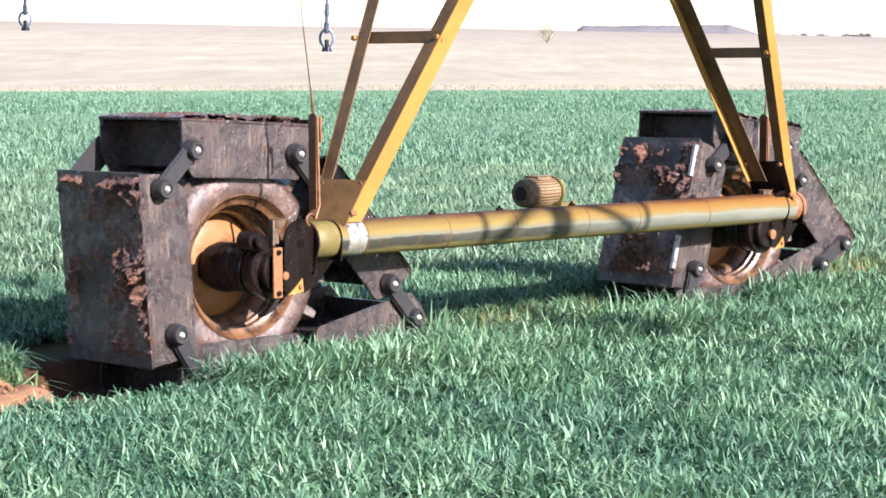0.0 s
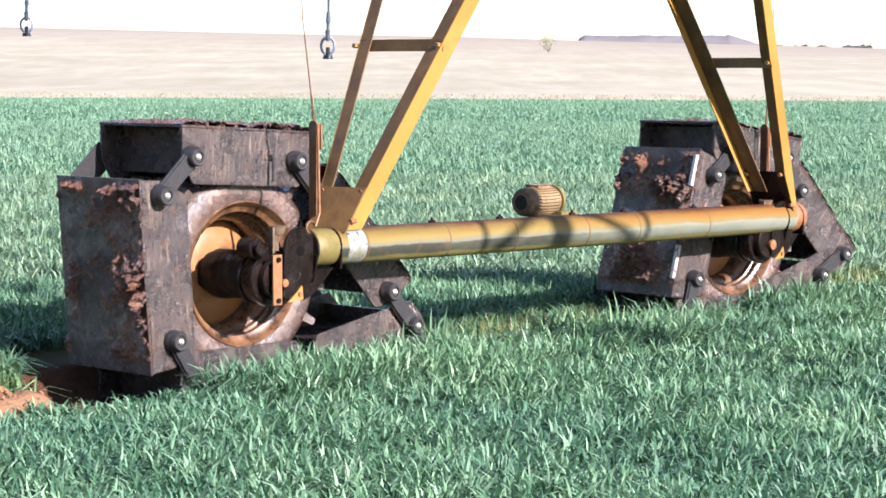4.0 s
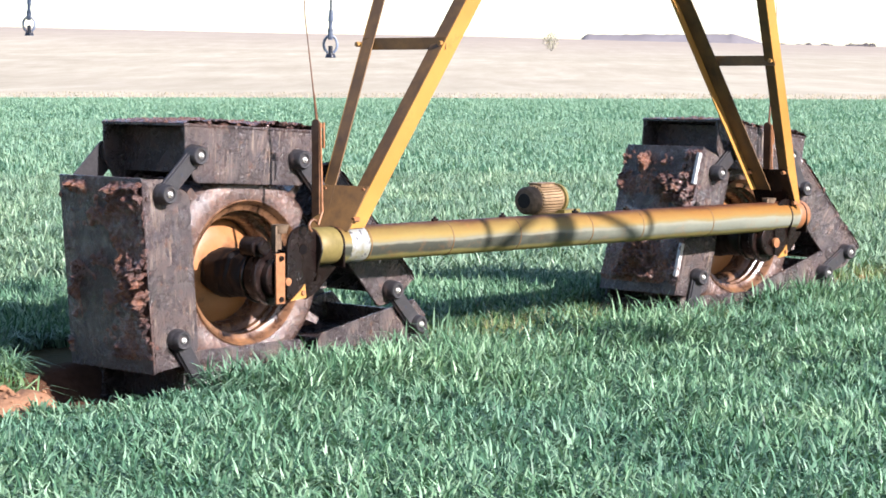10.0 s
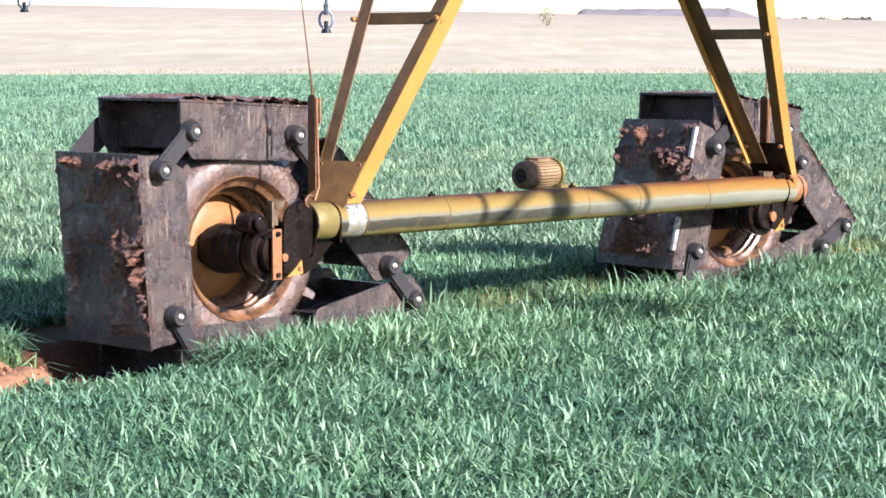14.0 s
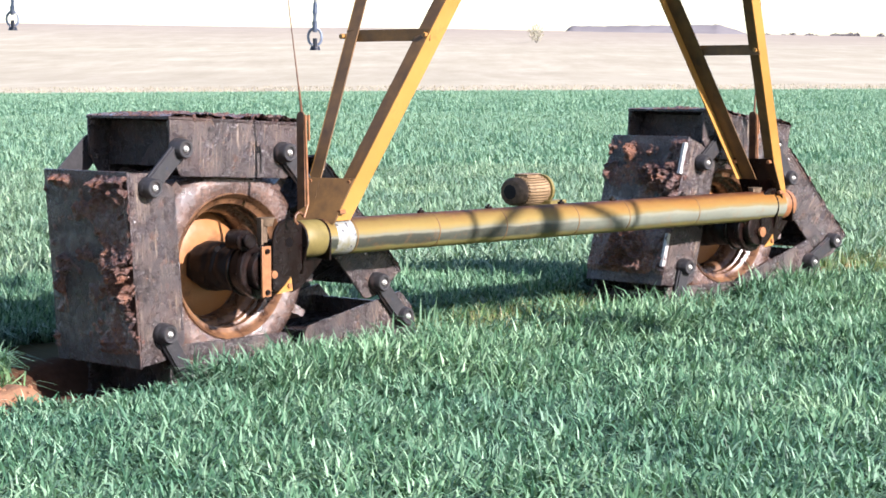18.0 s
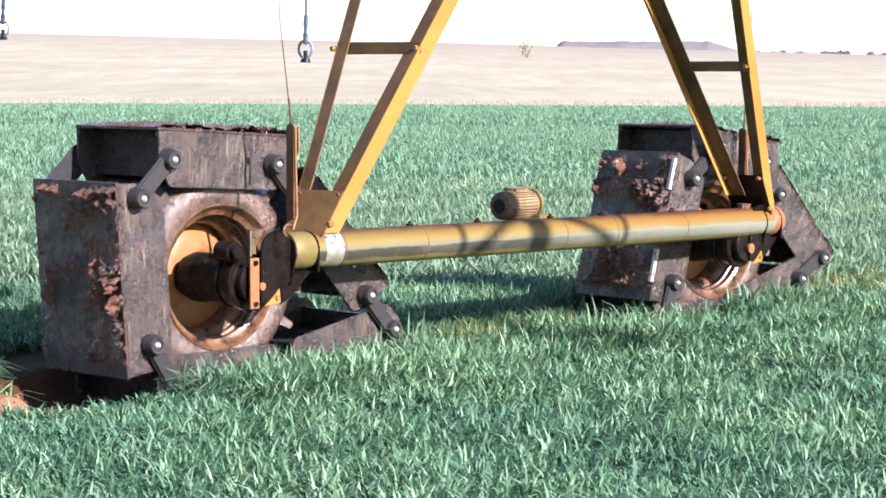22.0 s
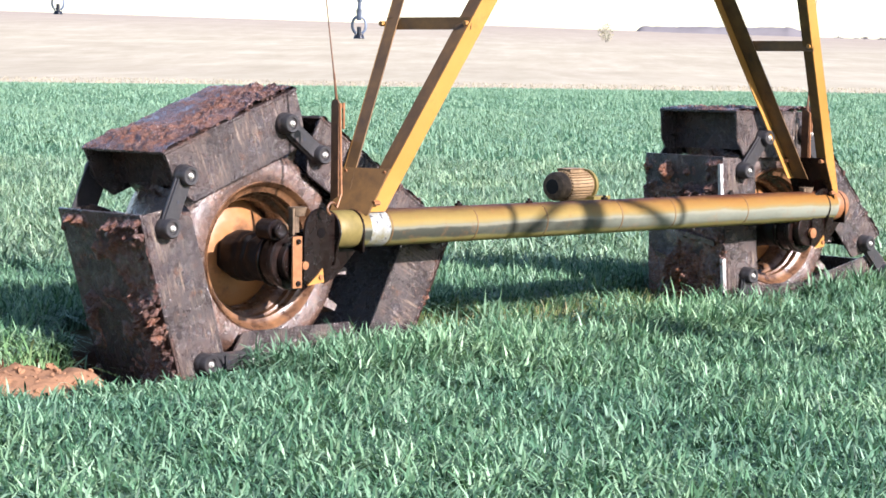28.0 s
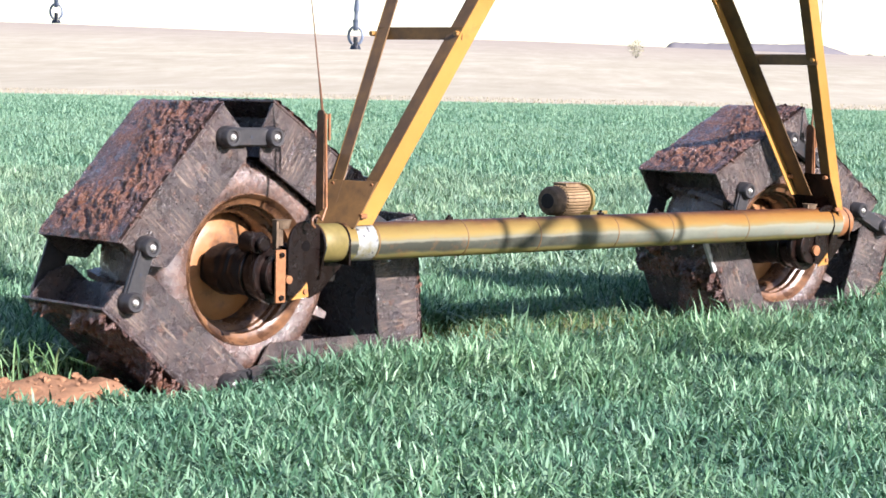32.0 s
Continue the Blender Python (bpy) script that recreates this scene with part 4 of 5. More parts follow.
def gear_body():
    bm = bmesh.new()
    # drum towards the wheel, stepped
    for r, y0, y1 in ((0.135, 0.0, 0.035), (0.120, 0.035, 0.10), (0.128, 0.10, 0.12), ):
        rod(bm, (-0.085, y0, 0.49), (-0.085, y1, 0.49), r, 32)
    rod(bm, (-0.09, -0.045, 0.49), (-0.09, 0.0, 0.49), 0.095, 28)
    box(bm, (-0.02, -0.01, 0.50), (0.14, 0.05, 0.20))
    soften(bm, 0.005)
    return bm


# ---- wheels ----
PAD_Y = 0.515
TOE, TOE_SHIFT = -5.0, 0.075


def build_wheel(dx):
    w = tagged(new("wheel"), "muddy tractor wheel with an orange rim")
    w.parent = tower
    w.location = (WHEEL_X + dx, PAD_Y, WHEEL_Z - (FAR_DROP if dx else 0))
    bm = bmesh.new()
    side = [(0.330, -0.225), (0.346, -0.252), (0.366, -0.259), (0.395, -0.261), (0.425, -0.262), (0.455, -0.252), (0.485, -0.215), (0.505, -0.15), (0.512, 0.0)]
    lathe(bm, side + [(r, -y) for r, y in side[-2::-1]], 72)
    part("tyre", bm, RUBBER, w, "mud-caked black tyre")
    lug = bmesh.new()
    vs = [(-0.024, -0.235, 0.465), (0.024, -0.235, 0.465), (0.078, 0.02, 0.49), (0.035, 0.02, 0.49),
          (-0.016, -0.248, 0.532), (0.016, -0.248, 0.532), (0.068, 0.02, 0.546), (0.042, 0.02, 0.546)]
    v = [lug.verts.new(q) for q in vs]
    for q in ((0, 1, 2, 3), (4, 5, 6, 7), (0, 1, 5, 4), (1, 2, 6, 5), (2, 3, 7, 6), (3, 0, 4, 7)):
        lug.faces.new([v[k] for k in q])
    me = mesh_of("lug", lug, RUBBER, False)
    for k in range(18):
        share("lug", me, w, Matrix.Rotation(radians(k * 20), 4, "Y"))
        share("lug", me, w, Matrix.Rotation(radians(k * 20 + 10), 4, "Y") @ Matrix.Rotation(radians(180), 4, "Z"))
    # rim: flange, seat, drop centre
    bm = bmesh.new()
    prof = [(0.345, -0.262), (0.352, -0.250), (0.345, -0.240), (0.330, -0.236), (0.320, -0.20), (0.308, -0.15), (0.262, -0.10), (0.262, 0.10), (0.300, 0.15), (0.308, 0.20), (0.318, 0.236), (0.345, 0.25),
            (0.340, 0.262), (0.312, 0.244), (0.300, 0.20), (0.292, 0.155), (0.254, 0.105), (0.254, -0.105), (0.270, -0.130), (0.288, -0.140), (0.290, -0.168), (0.301, -0.174), (0.303, -0.196), (0.296, -0.202), (0.298, -0.212), (0.314, -0.218), (0.328, -0.230), (0.336, -0.252)]
    lathe(bm, prof, 64, closed=True)
    rim = part("rim", bm, RIMRUST, w, "rust-stained wet steel rim")
    bm = bmesh.new()
    lathe(bm, [(0.253, -0.085), (0.24, -0.10), (0.16, -0.125), (0.08, -0.125), (0.08, -0.111), (0.16, -0.111), (0.24, -0.086), (0.253, -0.07)], 48, closed=True)
    part("disc", bm, RIM, w, "orange wheel disc").location = (0, 0.065, 0)
    return w


# ---- track pads and links ----
HALF_W = 0.303


def mud_sheet(seed, amount, band, lumps, clods):
    """A clotted coat of mud on the outer plate: thick along the near edge (band), broken patches elsewhere."""
    bm = bmesh.new()
    nu, nv = 132, 96
    vs = {}
    for i in range(nu + 1):
        for j in range(nv + 1):
            u, y = -0.412 + 0.824 * i / nu, -HALF_W - 0.012 + (2 * HALF_W + 0.02) * j / nv
            p = Vector((u * 4 + seed * 7.3, y * 4, seed * 3.1))
            n = noise.fractal(p * 1.8, 0.9, 2.1, 4) * 0.6 + 0.22 * noise.noise(p * 7)
            w = 0.21 + 0.16 * noise.noise(Vector((u * 9, seed, 0))) + 0.05 * noise.noise(Vector((u * 31, seed, 4)))
            edge = band * math.exp(-(max(0.0, y + HALF_W - 0.015) / max(0.05, w)) ** 2)
            lump = n + amount + edge
            hgt = 0.1455
            if lump > 0:
                ridge = 0.50 * (1 - 2.4 * abs(noise.noise(p * 3.6))) + 0.32 * (1 - 2.4 * abs(noise.noise(p * 8.3))) + 0.30 * (1 - 2.4 * abs(noise.noise(p * 19)))
                rough = max(0.12, min(1.0, 0.5 + 1.6 * noise.noise(p * 0.9 + Vector((3, 7, 1)))))
                hgt += min(1, lump * 4) * (0.003 + lumps * rough * max(0, ridge + 0.1) * min(1.0, 0.5 + lump)) + 0.007 * min(1, lump)
            hgt = 0.1455 + (hgt - 0.1455) * max(0.2, min(1, (0.412 - abs(u)) / 0.025))
            jit = Vector((noise.noise(p * 9), noise.noise(p * 9 + Vector((5, 3, 1))), 0)) * 0.006
            vs[i, j] = bm.verts.new((u + jit.x, y + jit.y, hgt))
    for i in range(nu):
        for j in range(nv):
            q = (vs[i, j], vs[i + 1, j], vs[i + 1, j + 1], vs[i, j + 1])
            if max(v.co.z for v in q) > 0.1465:
                bm.faces.new(q)
    q = random.Random(seed)
    # thick clods that stand off the plate, thickest along the near edge
    for _ in range(int(clods)):
        u, s = q.uniform(-0.395, 0.395), 0.006 + 0.016 * q.random() ** 2
        y = -HALF_W + 0.03 + min(0.5, abs(q.gauss(0, 0.085)))
        if noise.noise(Vector((u * 7, y * 9, seed * 2.7))) < -0.12 + (y + HALF_W) * 0.5:
            continue
        m = pose(u, y, 0.149 + s * 0.1, q.uniform(-20, 20), q.uniform(-20, 20), q.uniform(0, 180))
        r = bmesh.ops.create_icosphere(bm, subdivisions=2, radius=s, matrix=m @ Matrix.Diagonal((1.9, 1.2, 0.85, 1)))
        for v in r["verts"]:
            v.co += noise.noise_vector(v.co * 90) * s * 0.55
    # crumbs that hang over the near edge
    for _ in range(int(40 * band) + 4):
        u, s = q.uniform(-0.40, 0.40), q.uniform(0.005, 0.017)
        m = pose(u, -HALF_W - q.uniform(-0.004, 0.008), 0.152 - q.random() ** 2 * 0.04, q.uniform(0, 90), q.uniform(0, 90), 0)
        r = bmesh.ops.create_icosphere(bm, subdivisions=1, radius=s, matrix=m @ Matrix.Diagonal((1.3, 0.7, 0.9, 1)))
        for v in r["verts"]:
            v.co += Vector((q.uniform(-1, 1), q.uniform(-1, 1), q.uniform(-1, 1))) * s * 0.3
    return mesh_of("mud", bm, MUD)


def pad_meshes():
    bm = bmesh.new()
    box(bm, (0, 0, 0.141), (0.822, 2 * HALF_W + 0.016, 0.014))
    soften(bm, 0.003)
    outer = [mesh_of("outer_plate", bm, STEEL)]
    bm = bmesh.new()
    box(bm, (-0.02, 0, 0.141), (0.902, 2 * HALF_W + 0.016, 0.014))
    soften(bm, 0.003)
    outer.append(mesh_of("outer_plate", bm, STEEL))
    side = []
    for s, metal in ((-1, SIDE), (1, STEEL), (-1, SIDE_CROSS)):
        bm = bmesh.new()
        y = s * HALF_W
        low = 0.06 if metal is SIDE_CROSS else 0.0
        slab(bm, [(-0.405 - low, 0.134), (0.405 + low / 3, 0.134), (0.398 + low / 4, 0.02), (0.392, -0.03), (0.335, -0.115), (0.32, -0.125), (-0.32 - low, -0.125), (-0.335 - low, -0.115),
                  (-0.392 - low, -0.03), (-0.398 - low, 0.02)], y - 0.007, y + 0.007)
        soften(bm, 0.003)
        side.append(mesh_of("side_plate", bm, metal))
    bm = bmesh.new()
    box(bm, (0, 0, 0.075), (0.012, 2 * HALF_W - 0.016, 0.118))
    wall = mesh_of("cross_wall", bm, STEEL)
    bm = bmesh.new()
    box(bm, (0, 0, 0.010), (0.50, 2 * HALF_W - 0.016, 0.010))
    saddle = mesh_of("saddle", bm, STEEL)
    bm = bmesh.new()
    box(bm, (0, 0, 0.025), (0.010, 2 * HALF_W - 0.016, 0.21))
    end = mesh_of("end_wall", bm, STEEL)
    bm = bmesh.new()
    box(bm, (0, 0, 0.118), (0.80, 0.012, 0.030))
    rib = mesh_of("rib", bm, STEEL)
    return outer, side, saddle, rib, wall, end


def link_meshes():
    bm = bmesh.new()
    n, r, half = 10, 0.043, 0.125
    out = [(half + r * math.cos(radians(a)), r * math.sin(radians(a))) for a in np.linspace(-90, 90, n)]
    out += [(-half + r * math.cos(radians(a)), r * math.sin(radians(a))) for a in np.linspace(90, 270, n)]
    slab(bm, out, 0.010, 0.026)
    slab(bm, [(x * 1.0, z * 0.86) for x, z in out], -0.002, 0.010)
    soften(bm, 0.003)
    bar = mesh_of("bar", bm, LINK)
    bm = bmesh.new()
    slab(bm, [(x, z * 1.5) for x, z in out], 0.010, 0.022)
    soften(bm, 0.003)
    broad = mesh_of("bar", bm, LINK)
    bm = bmesh.new()
    lathe(bm, [(0.0, -0.026), (0.024, -0.026), (0.028, -0.033), (0.039, -0.034), (0.044, -0.028), (0.045, 0.0), (0.046, 0.004), (0.050, 0.010), (0.050, 0.034), (0.0, 0.034)], 24)
    bmesh.ops.remove_doubles(bm, verts=bm.verts, dist=1e-5)
    boss = mesh_of("boss", bm, LINK)
    bm = bmesh.new()
    lathe(bm, [(0.0, -0.043), (0.006, -0.043), (0.0075, -0.041), (0.0090, -0.036), (0.0125, -0.034), (0.0140, -0.031), (0.0140, -0.026), (0.0, -0.026)], 12)
    bmesh.ops.remove_doubles(bm, verts=bm.verts, dist=1e-5)
    bolt = mesh_of("bolt", bm, BOLT)
    bm = bmesh.new()
    rod(bm, (0, -0.0035, 0), (0, 0.004, 0), 0.0075, 10)
    return bar, boss, bolt, mesh_of("hole", bm, BLACK), broad


# Each wheel's chain as (travel, bolts of the pads clockwise: top, back, trailing, bottom, front), in the tower's space.
def bottom(s):
    return (-0.423 + s + 0.65, 0.03), (-0.423 + s, 0.03)


CHAIN = (
    (-0.17, ((-0.235, 1.03), (0.41, 0.965)), ((0.569, 0.776), (0.995, 0.344)), ((0.811, 0.244), (0.20, 0.07)), bottom(-0.17), ((-0.531, 0.26), (-0.36, 0.88))),
    (0.0, ((-0.406, 1.057), (0.241, 1.022)), ((0.405, 0.845), (0.853, 0.355)), ((1.023, 0.170), (0.40, 0.05)), bottom(0.0), ((-0.531, 0.196), (-0.580, 0.892))),
    (0.02, ((-0.411, 1.043), (0.214, 1.029)), ((0.385, 0.860), (0.859, 0.385)), ((1.018, 0.231), (0.42, 0.04)), bottom(0.02), ((-0.533, 0.160), (-0.575, 0.859))),
    (0.052, ((-0.440, 1.014), (0.193, 1.048)), ((0.365, 0.880), (0.854, 0.444)), ((1.016, 0.282), (0.44, 0.02)), bottom(0.052), ((-0.543, 0.091), (-0.552, 0.792))),
    (0.169, ((-0.534, 0.904), (0.081, 1.092)), ((0.258, 0.951), (0.79, 0.600)), ((0.975, 0.510), (0.65, -0.03)), bottom(0.169), ((-0.466, 0.040), (-0.603, 0.674))),
    (0.20, ((-0.550, 0.880), (0.046, 1.103)), ((0.232, 0.966), (0.76, 0.620)), ((0.925, 0.540), (0.625, -0.03)), bottom(0.20), ((-0.460, 0.030), (-0.647, 0.654))),
    (0.259, ((-0.583, 0.820), (-0.015, 1.115)), ((0.190, 1.005), (0.71, 0.660)), ((0.875, 0.580), (0.67, -0.03)), bottom(0.259), ((-0.420, 0.010), (-0.686, 0.599))),
    (0.316, ((-0.613, 0.752), (-0.081, 1.120)), ((0.139, 1.048), (0.66, 0.700)), ((0.830, 0.610), (0.726, -0.03)), bottom(0.316), ((-0.365, -0.006), (-0.689, 0.557))),
    (0.453, ((-0.654, 0.604), (-0.204, 1.097)), ((0.024, 1.096), (0.57, 0.740)), ((0.780, 0.620), (0.837, -0.02)), bottom(0.453), ((-0.234, -0.013), (-0.728, 0.406))),
)


def chain_at(s):
    keys = [r[0] for r in CHAIN]
    out = []
    for k in range(1, 6):
        pq = [[float(np.interp(s, keys, [r[k][e][c] for r in CHAIN])) for c in (0, 1)] for e in (0, 1)]
        out.append(pq)
    return out


def tighten(state, s):
    """The far chain hangs closer on its trailing side, and its top pad sits further back on the tyre."""
    by = 0.15 + 0.05 * math.exp(-((s - 0.06) / 0.1) ** 2)
    out = [[[p[0] - by * min(1.0, max(0.0, (p[0] + 0.2) / 0.5)), p[1]] for p in pq] for pq in state]
    keys = (-0.17, -0.03, 0.064, 0.258)
    nudge = lambda *v: float(np.interp(s, keys, v))
    (a, b), (c, d) = out[0], out[4]
    a[0] += nudge(0.05, 0.14, 0.14, 0.15)
    a[1] += nudge(0.0, -0.03, -0.026, 0.04)
    b[0] += 0.03
    b[1] += nudge(0.0, 0.0, -0.01, -0.05)
    c[0] += nudge(0.012, 0.15, 0.115, 0.14)
    d[0] += nudge(0.012, 0.15, 0.115, 0.14)
    c[1] += nudge(0.018, -0.02, -0.031, -0.042)
    d[1] += nudge(0.018, -0.055, -0.068, -0.087)
    return out


def toed(m, dx):
    """The far wheel and its chain stand askew: turned about the wheel's own upright."""
    if not dx:
        return m
    c = Matrix.Translation((WHEEL_X + dx, PAD_Y, 0))
    return Matrix.Translation((TOE_SHIFT, 0, 0)) @ c @ Matrix.Rotation(radians(TOE), 4, "Z") @ c.inverted() @ m


def bar_pose(p, q, y, dx):
    th = math.degrees(math.atan2(-(q[1] - p[1]), q[0] - p[0]))
    return toed(pose((p[0] + q[0]) / 2 + dx, y, (p[1] + q[1]) / 2 - (FAR_DROP if dx else 0), 0, th, 0), dx)


LINK_SHIFT = {4: -0.036, 0: -0.036, 1: -0.022}


def link_pose(a, b, y, dx, k):
    by = 0.0 if dx else LINK_SHIFT.get(k, 0.0)
    return bar_pose((a[0] + by, a[1]), (b[0] + by, b[1]), y, dx)


PADS, LINKS, WHEELS = [], [], []


def build_chain(dx, lag):
    outer, side, saddle, rib, wall, end = PAD_MESH
    state = tighten(chain_at(-lag), -lag) if dx else chain_at(-lag)
    for k, (p, q) in enumerate(state):
        pad = tagged(new("track_pad"), "hollow dark steel track pad coated with red mud")
        pad.parent = tower
        pad.matrix_local = bar_pose(p, q, PAD_Y, dx)
        share("outer_plate", outer[k == 4], pad)
        for me in (side[2 if k == 4 else 0], side[1]):
            share("side_plate", me, pad)
        share("saddle", saddle, pad)
        for u in (-0.12, 0.0, 0.12):
            share("cross_wall", wall, pad, pose(u, 0, 0))
        for s in (-1, 1):
            share("end_wall", end, pad, pose(s * 0.27, 0, 0))
        for y in (-HALF_W + 0.014, HALF_W - 0.014):
            share("rib", rib, pad, pose(0, y, 0))
        share("mud", MUD_MESH[5 if dx and k == 4 else k], pad, None, "clotted wet red-brown mud")
        if dx and k == 4:
            # pale strips added to stand for glare on the far front pad's edge
            for u0, u1 in ((-0.36, -0.16), (0.20, 0.39)):
                bm = bmesh.new()
                box(bm, ((u0 + u1) / 2, -HALF_W + 0.002, 0.160), (u1 - u0, 0.024, 0.026))
                soften(bm, 0.002)
                part("glare_strip", bm, GLARE, pad, "pale strip that paints glare along the pad's edge")
        PADS.append((pad, k, dx, lag))
        nxt = state[(k + 1) % 5]
        for y, flip in ((PAD_Y - HALF_W - 0.042, False), (PAD_Y + HALF_W + 0.042, True)):
            link = tagged(new("track_link"), "black steel chain link with two bosses")
            link.parent = tower
            link.matrix_local = link_pose(q, nxt[0], y, dx, k)
            turn = Matrix.Rotation(math.pi, 4, "Z") if flip else Matrix()
            share("bar", LINK_MESH[4 if flip else 0], link, turn)
            share("hole", LINK_MESH[3], link, turn)
            for u in (-0.125, 0.125):
                boss = share("boss", LINK_MESH[1], link, Matrix.Translation((u, 0, 0)) @ turn)
                share("bolt", LINK_MESH[2], link, Matrix.Translation((u, 0, 0)) @ turn, "pale bolt head")
            LINKS.append((link, k, y, dx, lag))


def build_drive():
    """The finned motor behind the beam and the shafts to both gearboxes."""
    motor = tagged(new("drive_motor"), "tan finned electric motor with a dark end cover")
    motor.parent = tower
    motor.location = (2.02, 0.235, 0.762)
    motor.rotation_euler = (0, 0, radians(8))
    bm = bmesh.new()
    rod(bm, (-0.105, 0, 0), (0.13, 0, 0), 0.070, 32)
    part("housing", bm, BRASS, motor)
    fin = bmesh.new()
    box(fin, (0.015, 0, 0.073), (0.20, 0.006, 0.015))
    fme = mesh_of("fin", fin, BRASS, False)
    for k in range(28):
        share("fin", fme, motor, Matrix.Rotation(radians(k * 360 / 28), 4, "X"))
    bm = bmesh.new()
    lathe(bm, [(0.0, -0.165), (0.045, -0.165), (0.064, -0.158), (0.075, -0.140), (0.076, -0.095), (0.0, -0.095)], 32)
    bmesh.ops.rotate(bm, verts=bm.verts, cent=(0, 0, 0), matrix=Matrix.Rotation(radians(-90), 3, "Z"))
    cover = part("fan_cover", bm, FAN, motor, "dusty dark brown fan cover")
    bm = bmesh.new()
    lathe(bm, [(0.0, -0.167), (0.012, -0.168), (0.038, -0.167), (0.041, -0.164), (0.038, -0.160), (0.0, -0.160)], 24)
    bmesh.ops.rotate(bm, verts=bm.verts, cent=(0, 0, 0), matrix=Matrix.Rotation(radians(-90), 3, "Z"))
    part("grille", bm, GREASE, cover, "black air grille")
    bm = bmesh.new()
    lathe(bm, [(0.0, 0.13), (0.085, 0.13), (0.085, 0.15), (0.05, 0.19), (0.0, 0.19)], 28)
    bmesh.ops.rotate(bm, verts=bm.verts, cent=(0, 0, 0), matrix=Matrix.Rotation(radians(-90), 3, "Z"))
    box(bm, (0.17, -0.03, -0.075), (0.16, 0.13, 0.035))
    box(bm, (0.02, -0.06, -0.085), (0.22, 0.12, 0.02))
    part("mount", bm, OLIVE, motor, "rusty yellow motor foot")
    bm = bmesh.new()
    box(bm, (0.005, 0.0, 0.078), (0.125, 0.085, 0.022))
    box(bm, (0.005, 0.0, 0.090), (0.135, 0.095, 0.007))
    soften(bm, 0.004)
    part("terminal_box", bm, BRASS, motor, "rusty terminal box on top")
    bm = bmesh.new()
    rod(bm, (0.0, 0.20, 0.60), (3.85, 0.20, 0.60), 0.014, 10)
    part("drive_shaft", bm, RUST, tower)


def hang_drops():
    """Beads of water along the underside of the beam and below the plates."""
    q = random.Random(31)
    bm = bmesh.new()
    lathe(bm, [(0.0, -0.004), (0.003, -0.003), (0.0038, 0.0), (0.003, 0.003), (0.0014, 0.007), (0.0, 0.010)], 10)
    bmesh.ops.rotate(bm, verts=bm.verts, cent=(0, 0, 0), matrix=Matrix.Rotation(radians(90), 3, "X"))
    bmesh.ops.remove_doubles(bm, verts=bm.verts, dist=1e-5)
    me = mesh_of("water_drop", bm, WATER)
    for _ in range(12):
        x = q.uniform(0.5, 3.9)
        share("water_drop", me, tower, pose(x, q.uniform(-0.03, 0.01), TUBE_Z - 0.022 * x / 4.0 - 0.095))


PAD_MESH, LINK_MESH = pad_meshes(), link_meshes()
MUD_MESH = [mud_sheet(*k) for k in ((1, 0.55, 0.15, 0.026, 50), (2, -0.15, 0.3, 0.010, 0), (3, 0.0, 0.6, 0.014, 60), (4, 0.1, 0.5, 0.014, 60), (5, -0.10, 0.75, 0.085, 30), (6, 0.12, 0.28, 0.075, 20))]
build_frame()
for dx, far in ((0.0, False), (BASE, True)):
    build_end(dx, far)
    WHEELS.append(build_wheel(dx))
    build_chain(dx, 0.195 if far else 0.0)
build_drive()
hang_drops()

# the span's water pipe above, which carries the drops
bm = bmesh.new()
rod(bm, (2.05, -16, 3.98), (2.05, 14, 3.98), 0.084, 24)
pipe = part("span_pipe", bm, ZINC, tower, "galvanised water pipe carried across the tower")
for x in (1.40, 2.72):
    bm = bmesh.new()
    rod(bm, (x, -15, 3.1), (x, -0.9, 3.1), 0.022, 10)
    part("truss_rod", bm, ZINC, tower, "galvanised truss rod below the pipe")
    bm = bmesh.new()
    rod(bm, (2.05, -6.30, 3.9), (x, -5.43, 3.1), 0.028, 8)
    part("truss_strut", bm, ZINC, tower, "galvanised strut from the pipe to a rod")


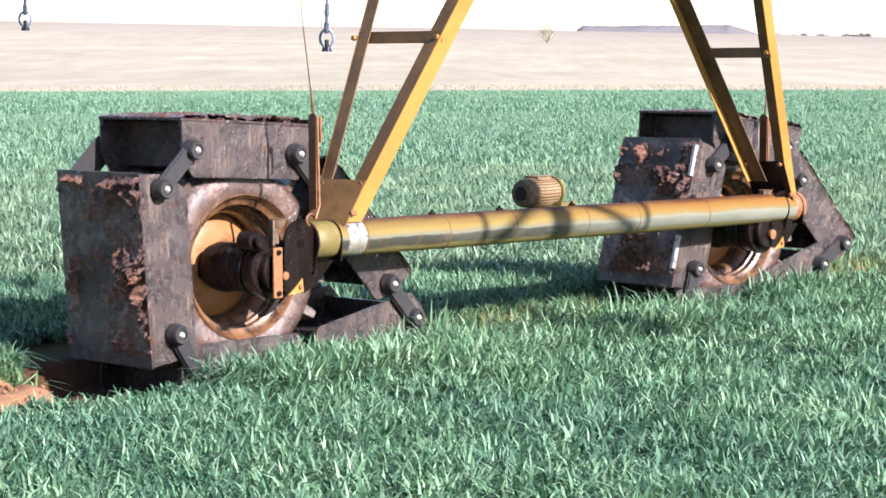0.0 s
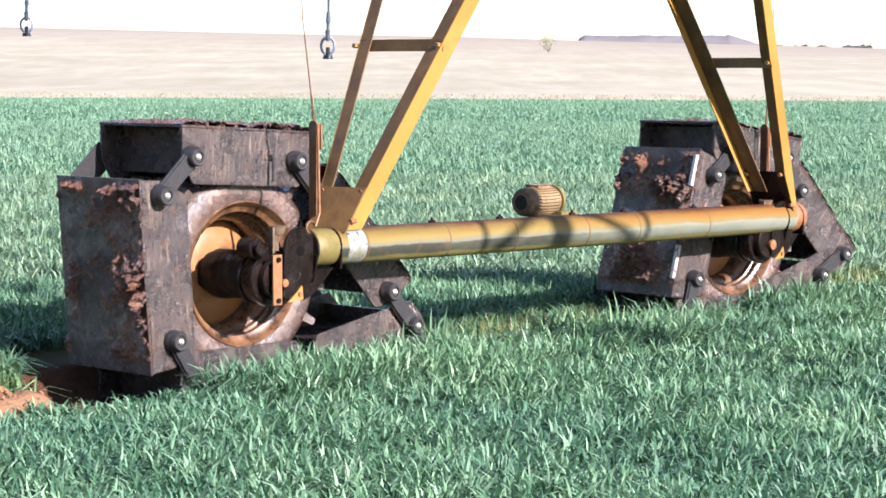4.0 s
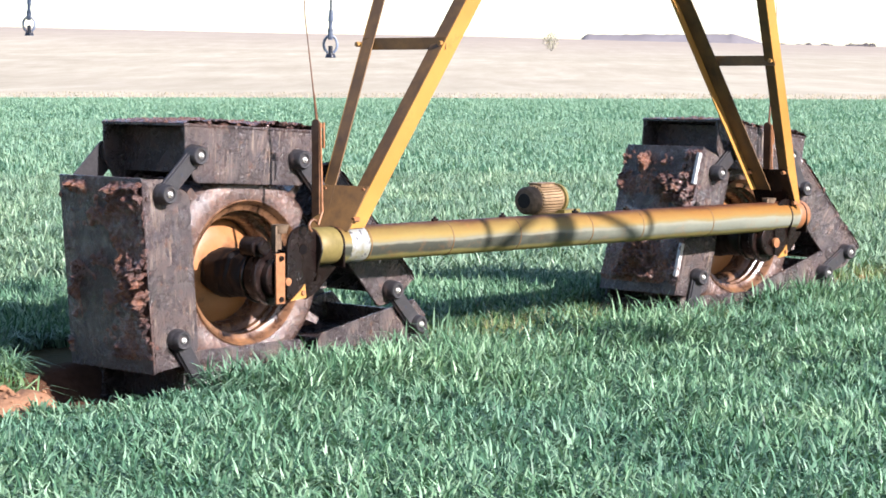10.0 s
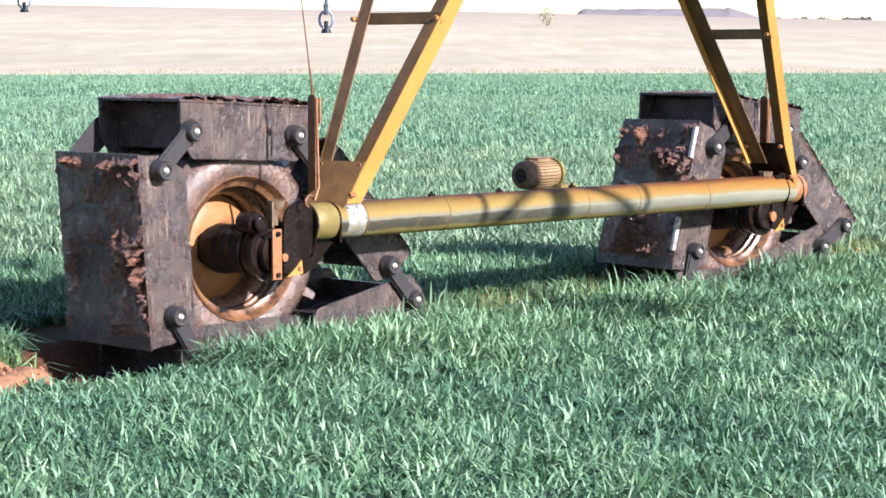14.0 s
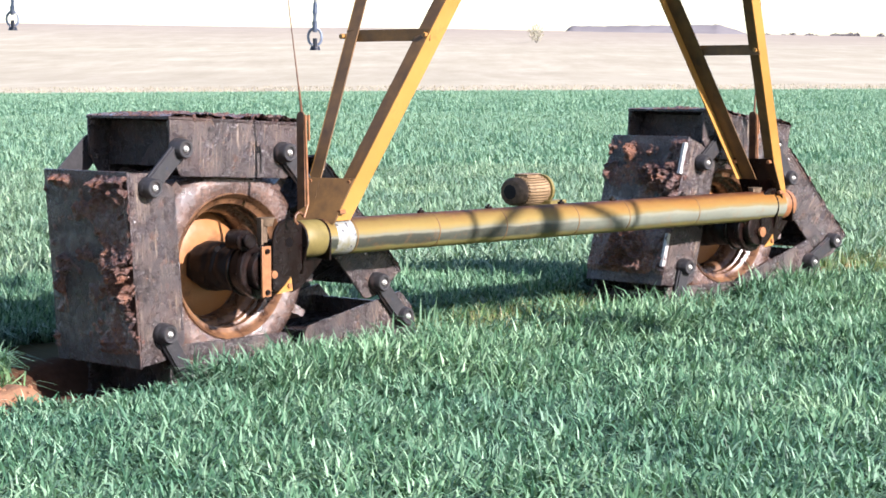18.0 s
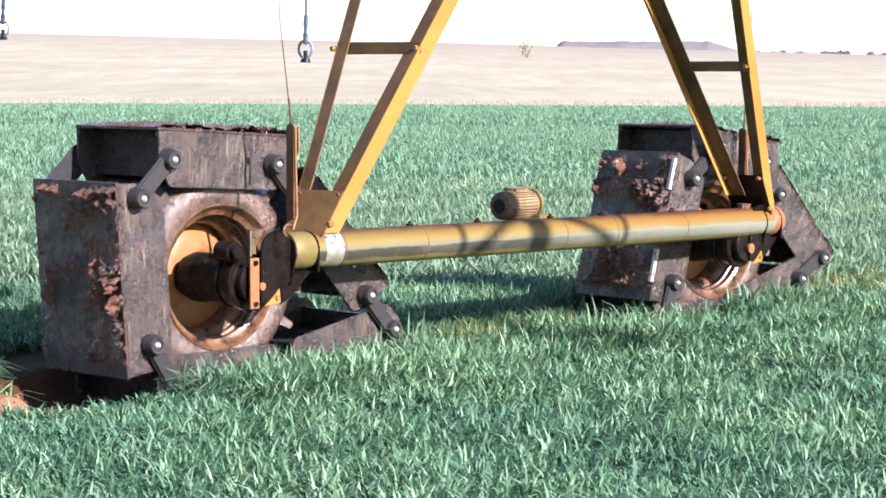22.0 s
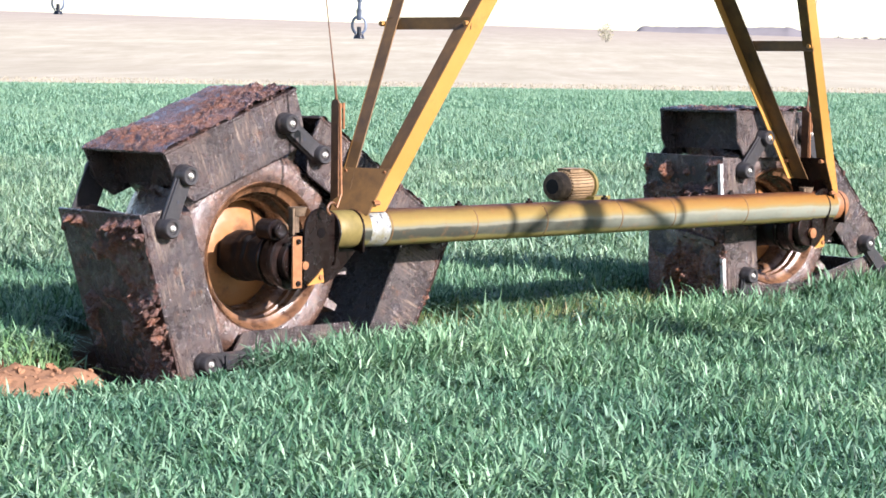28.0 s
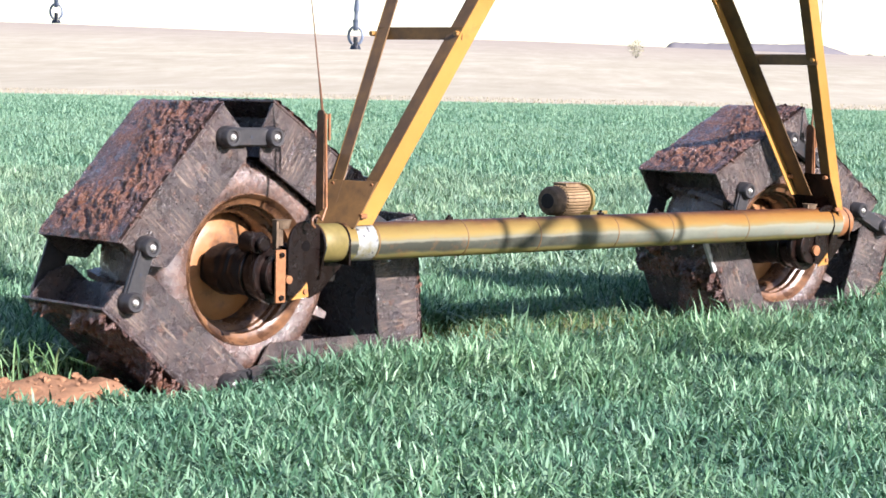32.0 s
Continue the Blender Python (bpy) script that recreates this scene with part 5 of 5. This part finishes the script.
def sprinkler(x, y, z):
    e = tagged(new("sprinkler_drop"), "small black sprinkler head hanging on a thin hose", "sprinkler", "drops on the pipe")
    e.location = (x, y, z)
    bm = bmesh.new()
    rod(bm, (0.006, 0, 0.20), (0, 0, 3.9 - z), 0.008, 10)
    part("hose", bm, ZINC, e, "thin pale grey drop hose")
    bm = bmesh.new()
    rod(bm, (0, 0, 0.095), (0.003, 0, 0.145), 0.011, 12)
    rod(bm, (0.003, 0, 0.145), (0.006, 0, 0.21), 0.017, 12, 0.012)
    part("connector", bm, GREYP, e, "grey threaded connector")
    bm = bmesh.new()
    rod(bm, (0, 0, 0.036), (0, 0, 0.10), 0.014, 12, 0.017)
    part("nozzle", bm, GREYP, e, "grey-blue nozzle body")
    for s in (-1, 1):
        bm = bmesh.new()
        pts = [Vector((s * 0.034 * math.sin(a), -s * 0.022 * math.sin(a), 0.008 + 0.052 * math.cos(a))) for a in np.linspace(0.35, 2.75, 9)]
        for a, b in zip(pts, pts[1:]):
            rod(bm, a, b, 0.008, 8)
        part("yoke_arm", bm, GREYP, e, "curved yoke arm")
    bm = bmesh.new()
    rod(bm, (0, 0, -0.070), (0, 0, -0.046), 0.033, 16, 0.025)
    rod(bm, (0, 0, -0.046), (0, 0, 0.0), 0.013, 10)
    part("deflector", bm, BLACK, e, "dark deflector plate")
    return e


DROPS = [sprinkler(2.0, 1.885, 1.61), sprinkler(2.0, 4.93, 1.78)]


# ---- what moves ----
def motions():
    times = [0, 24.4, 24.7, 25.0, 25.5, 26.0, 26.5, 27.0, 27.5, 28.0, 28.5, 29.0, 29.5, 30.0, 30.5, 31.0, 31.5, 32.0]
    walk(tower, [(t, pose(-gone(t), 0, 0)) for t in times])
    for d in DROPS:
        at = d.location.copy()
        walk(d, [(t, pose(at.x - gone(t), at.y, at.z)) for t in times])
    for w in WHEELS:
        at, far = w.location.copy(), BASE if w.location.x > 1 else 0.0
        walk(w, [(t, toed(pose(at.x, at.y, at.z, 0, -math.degrees(gone(t) / 0.60), 0), far)) for t in times])
    for pad, k, dx, lag in PADS:
        rows = []
        for t in times:
            c = chain_at(gone(t) - lag)
            p, q = (tighten(c, gone(t) - lag) if dx else c)[k]
            rows.append((t, bar_pose(p, q, PAD_Y, dx)))
        walk(pad, rows)
    for link, k, y, dx, lag in LINKS:
        rows = []
        for t in times:
            c = tighten(chain_at(gone(t) - lag), gone(t) - lag) if dx else chain_at(gone(t) - lag)
            rows.append((t, link_pose(c[k][1], c[(k + 1) % 5][0], y, dx, k)))
        walk(link, rows)


motions()
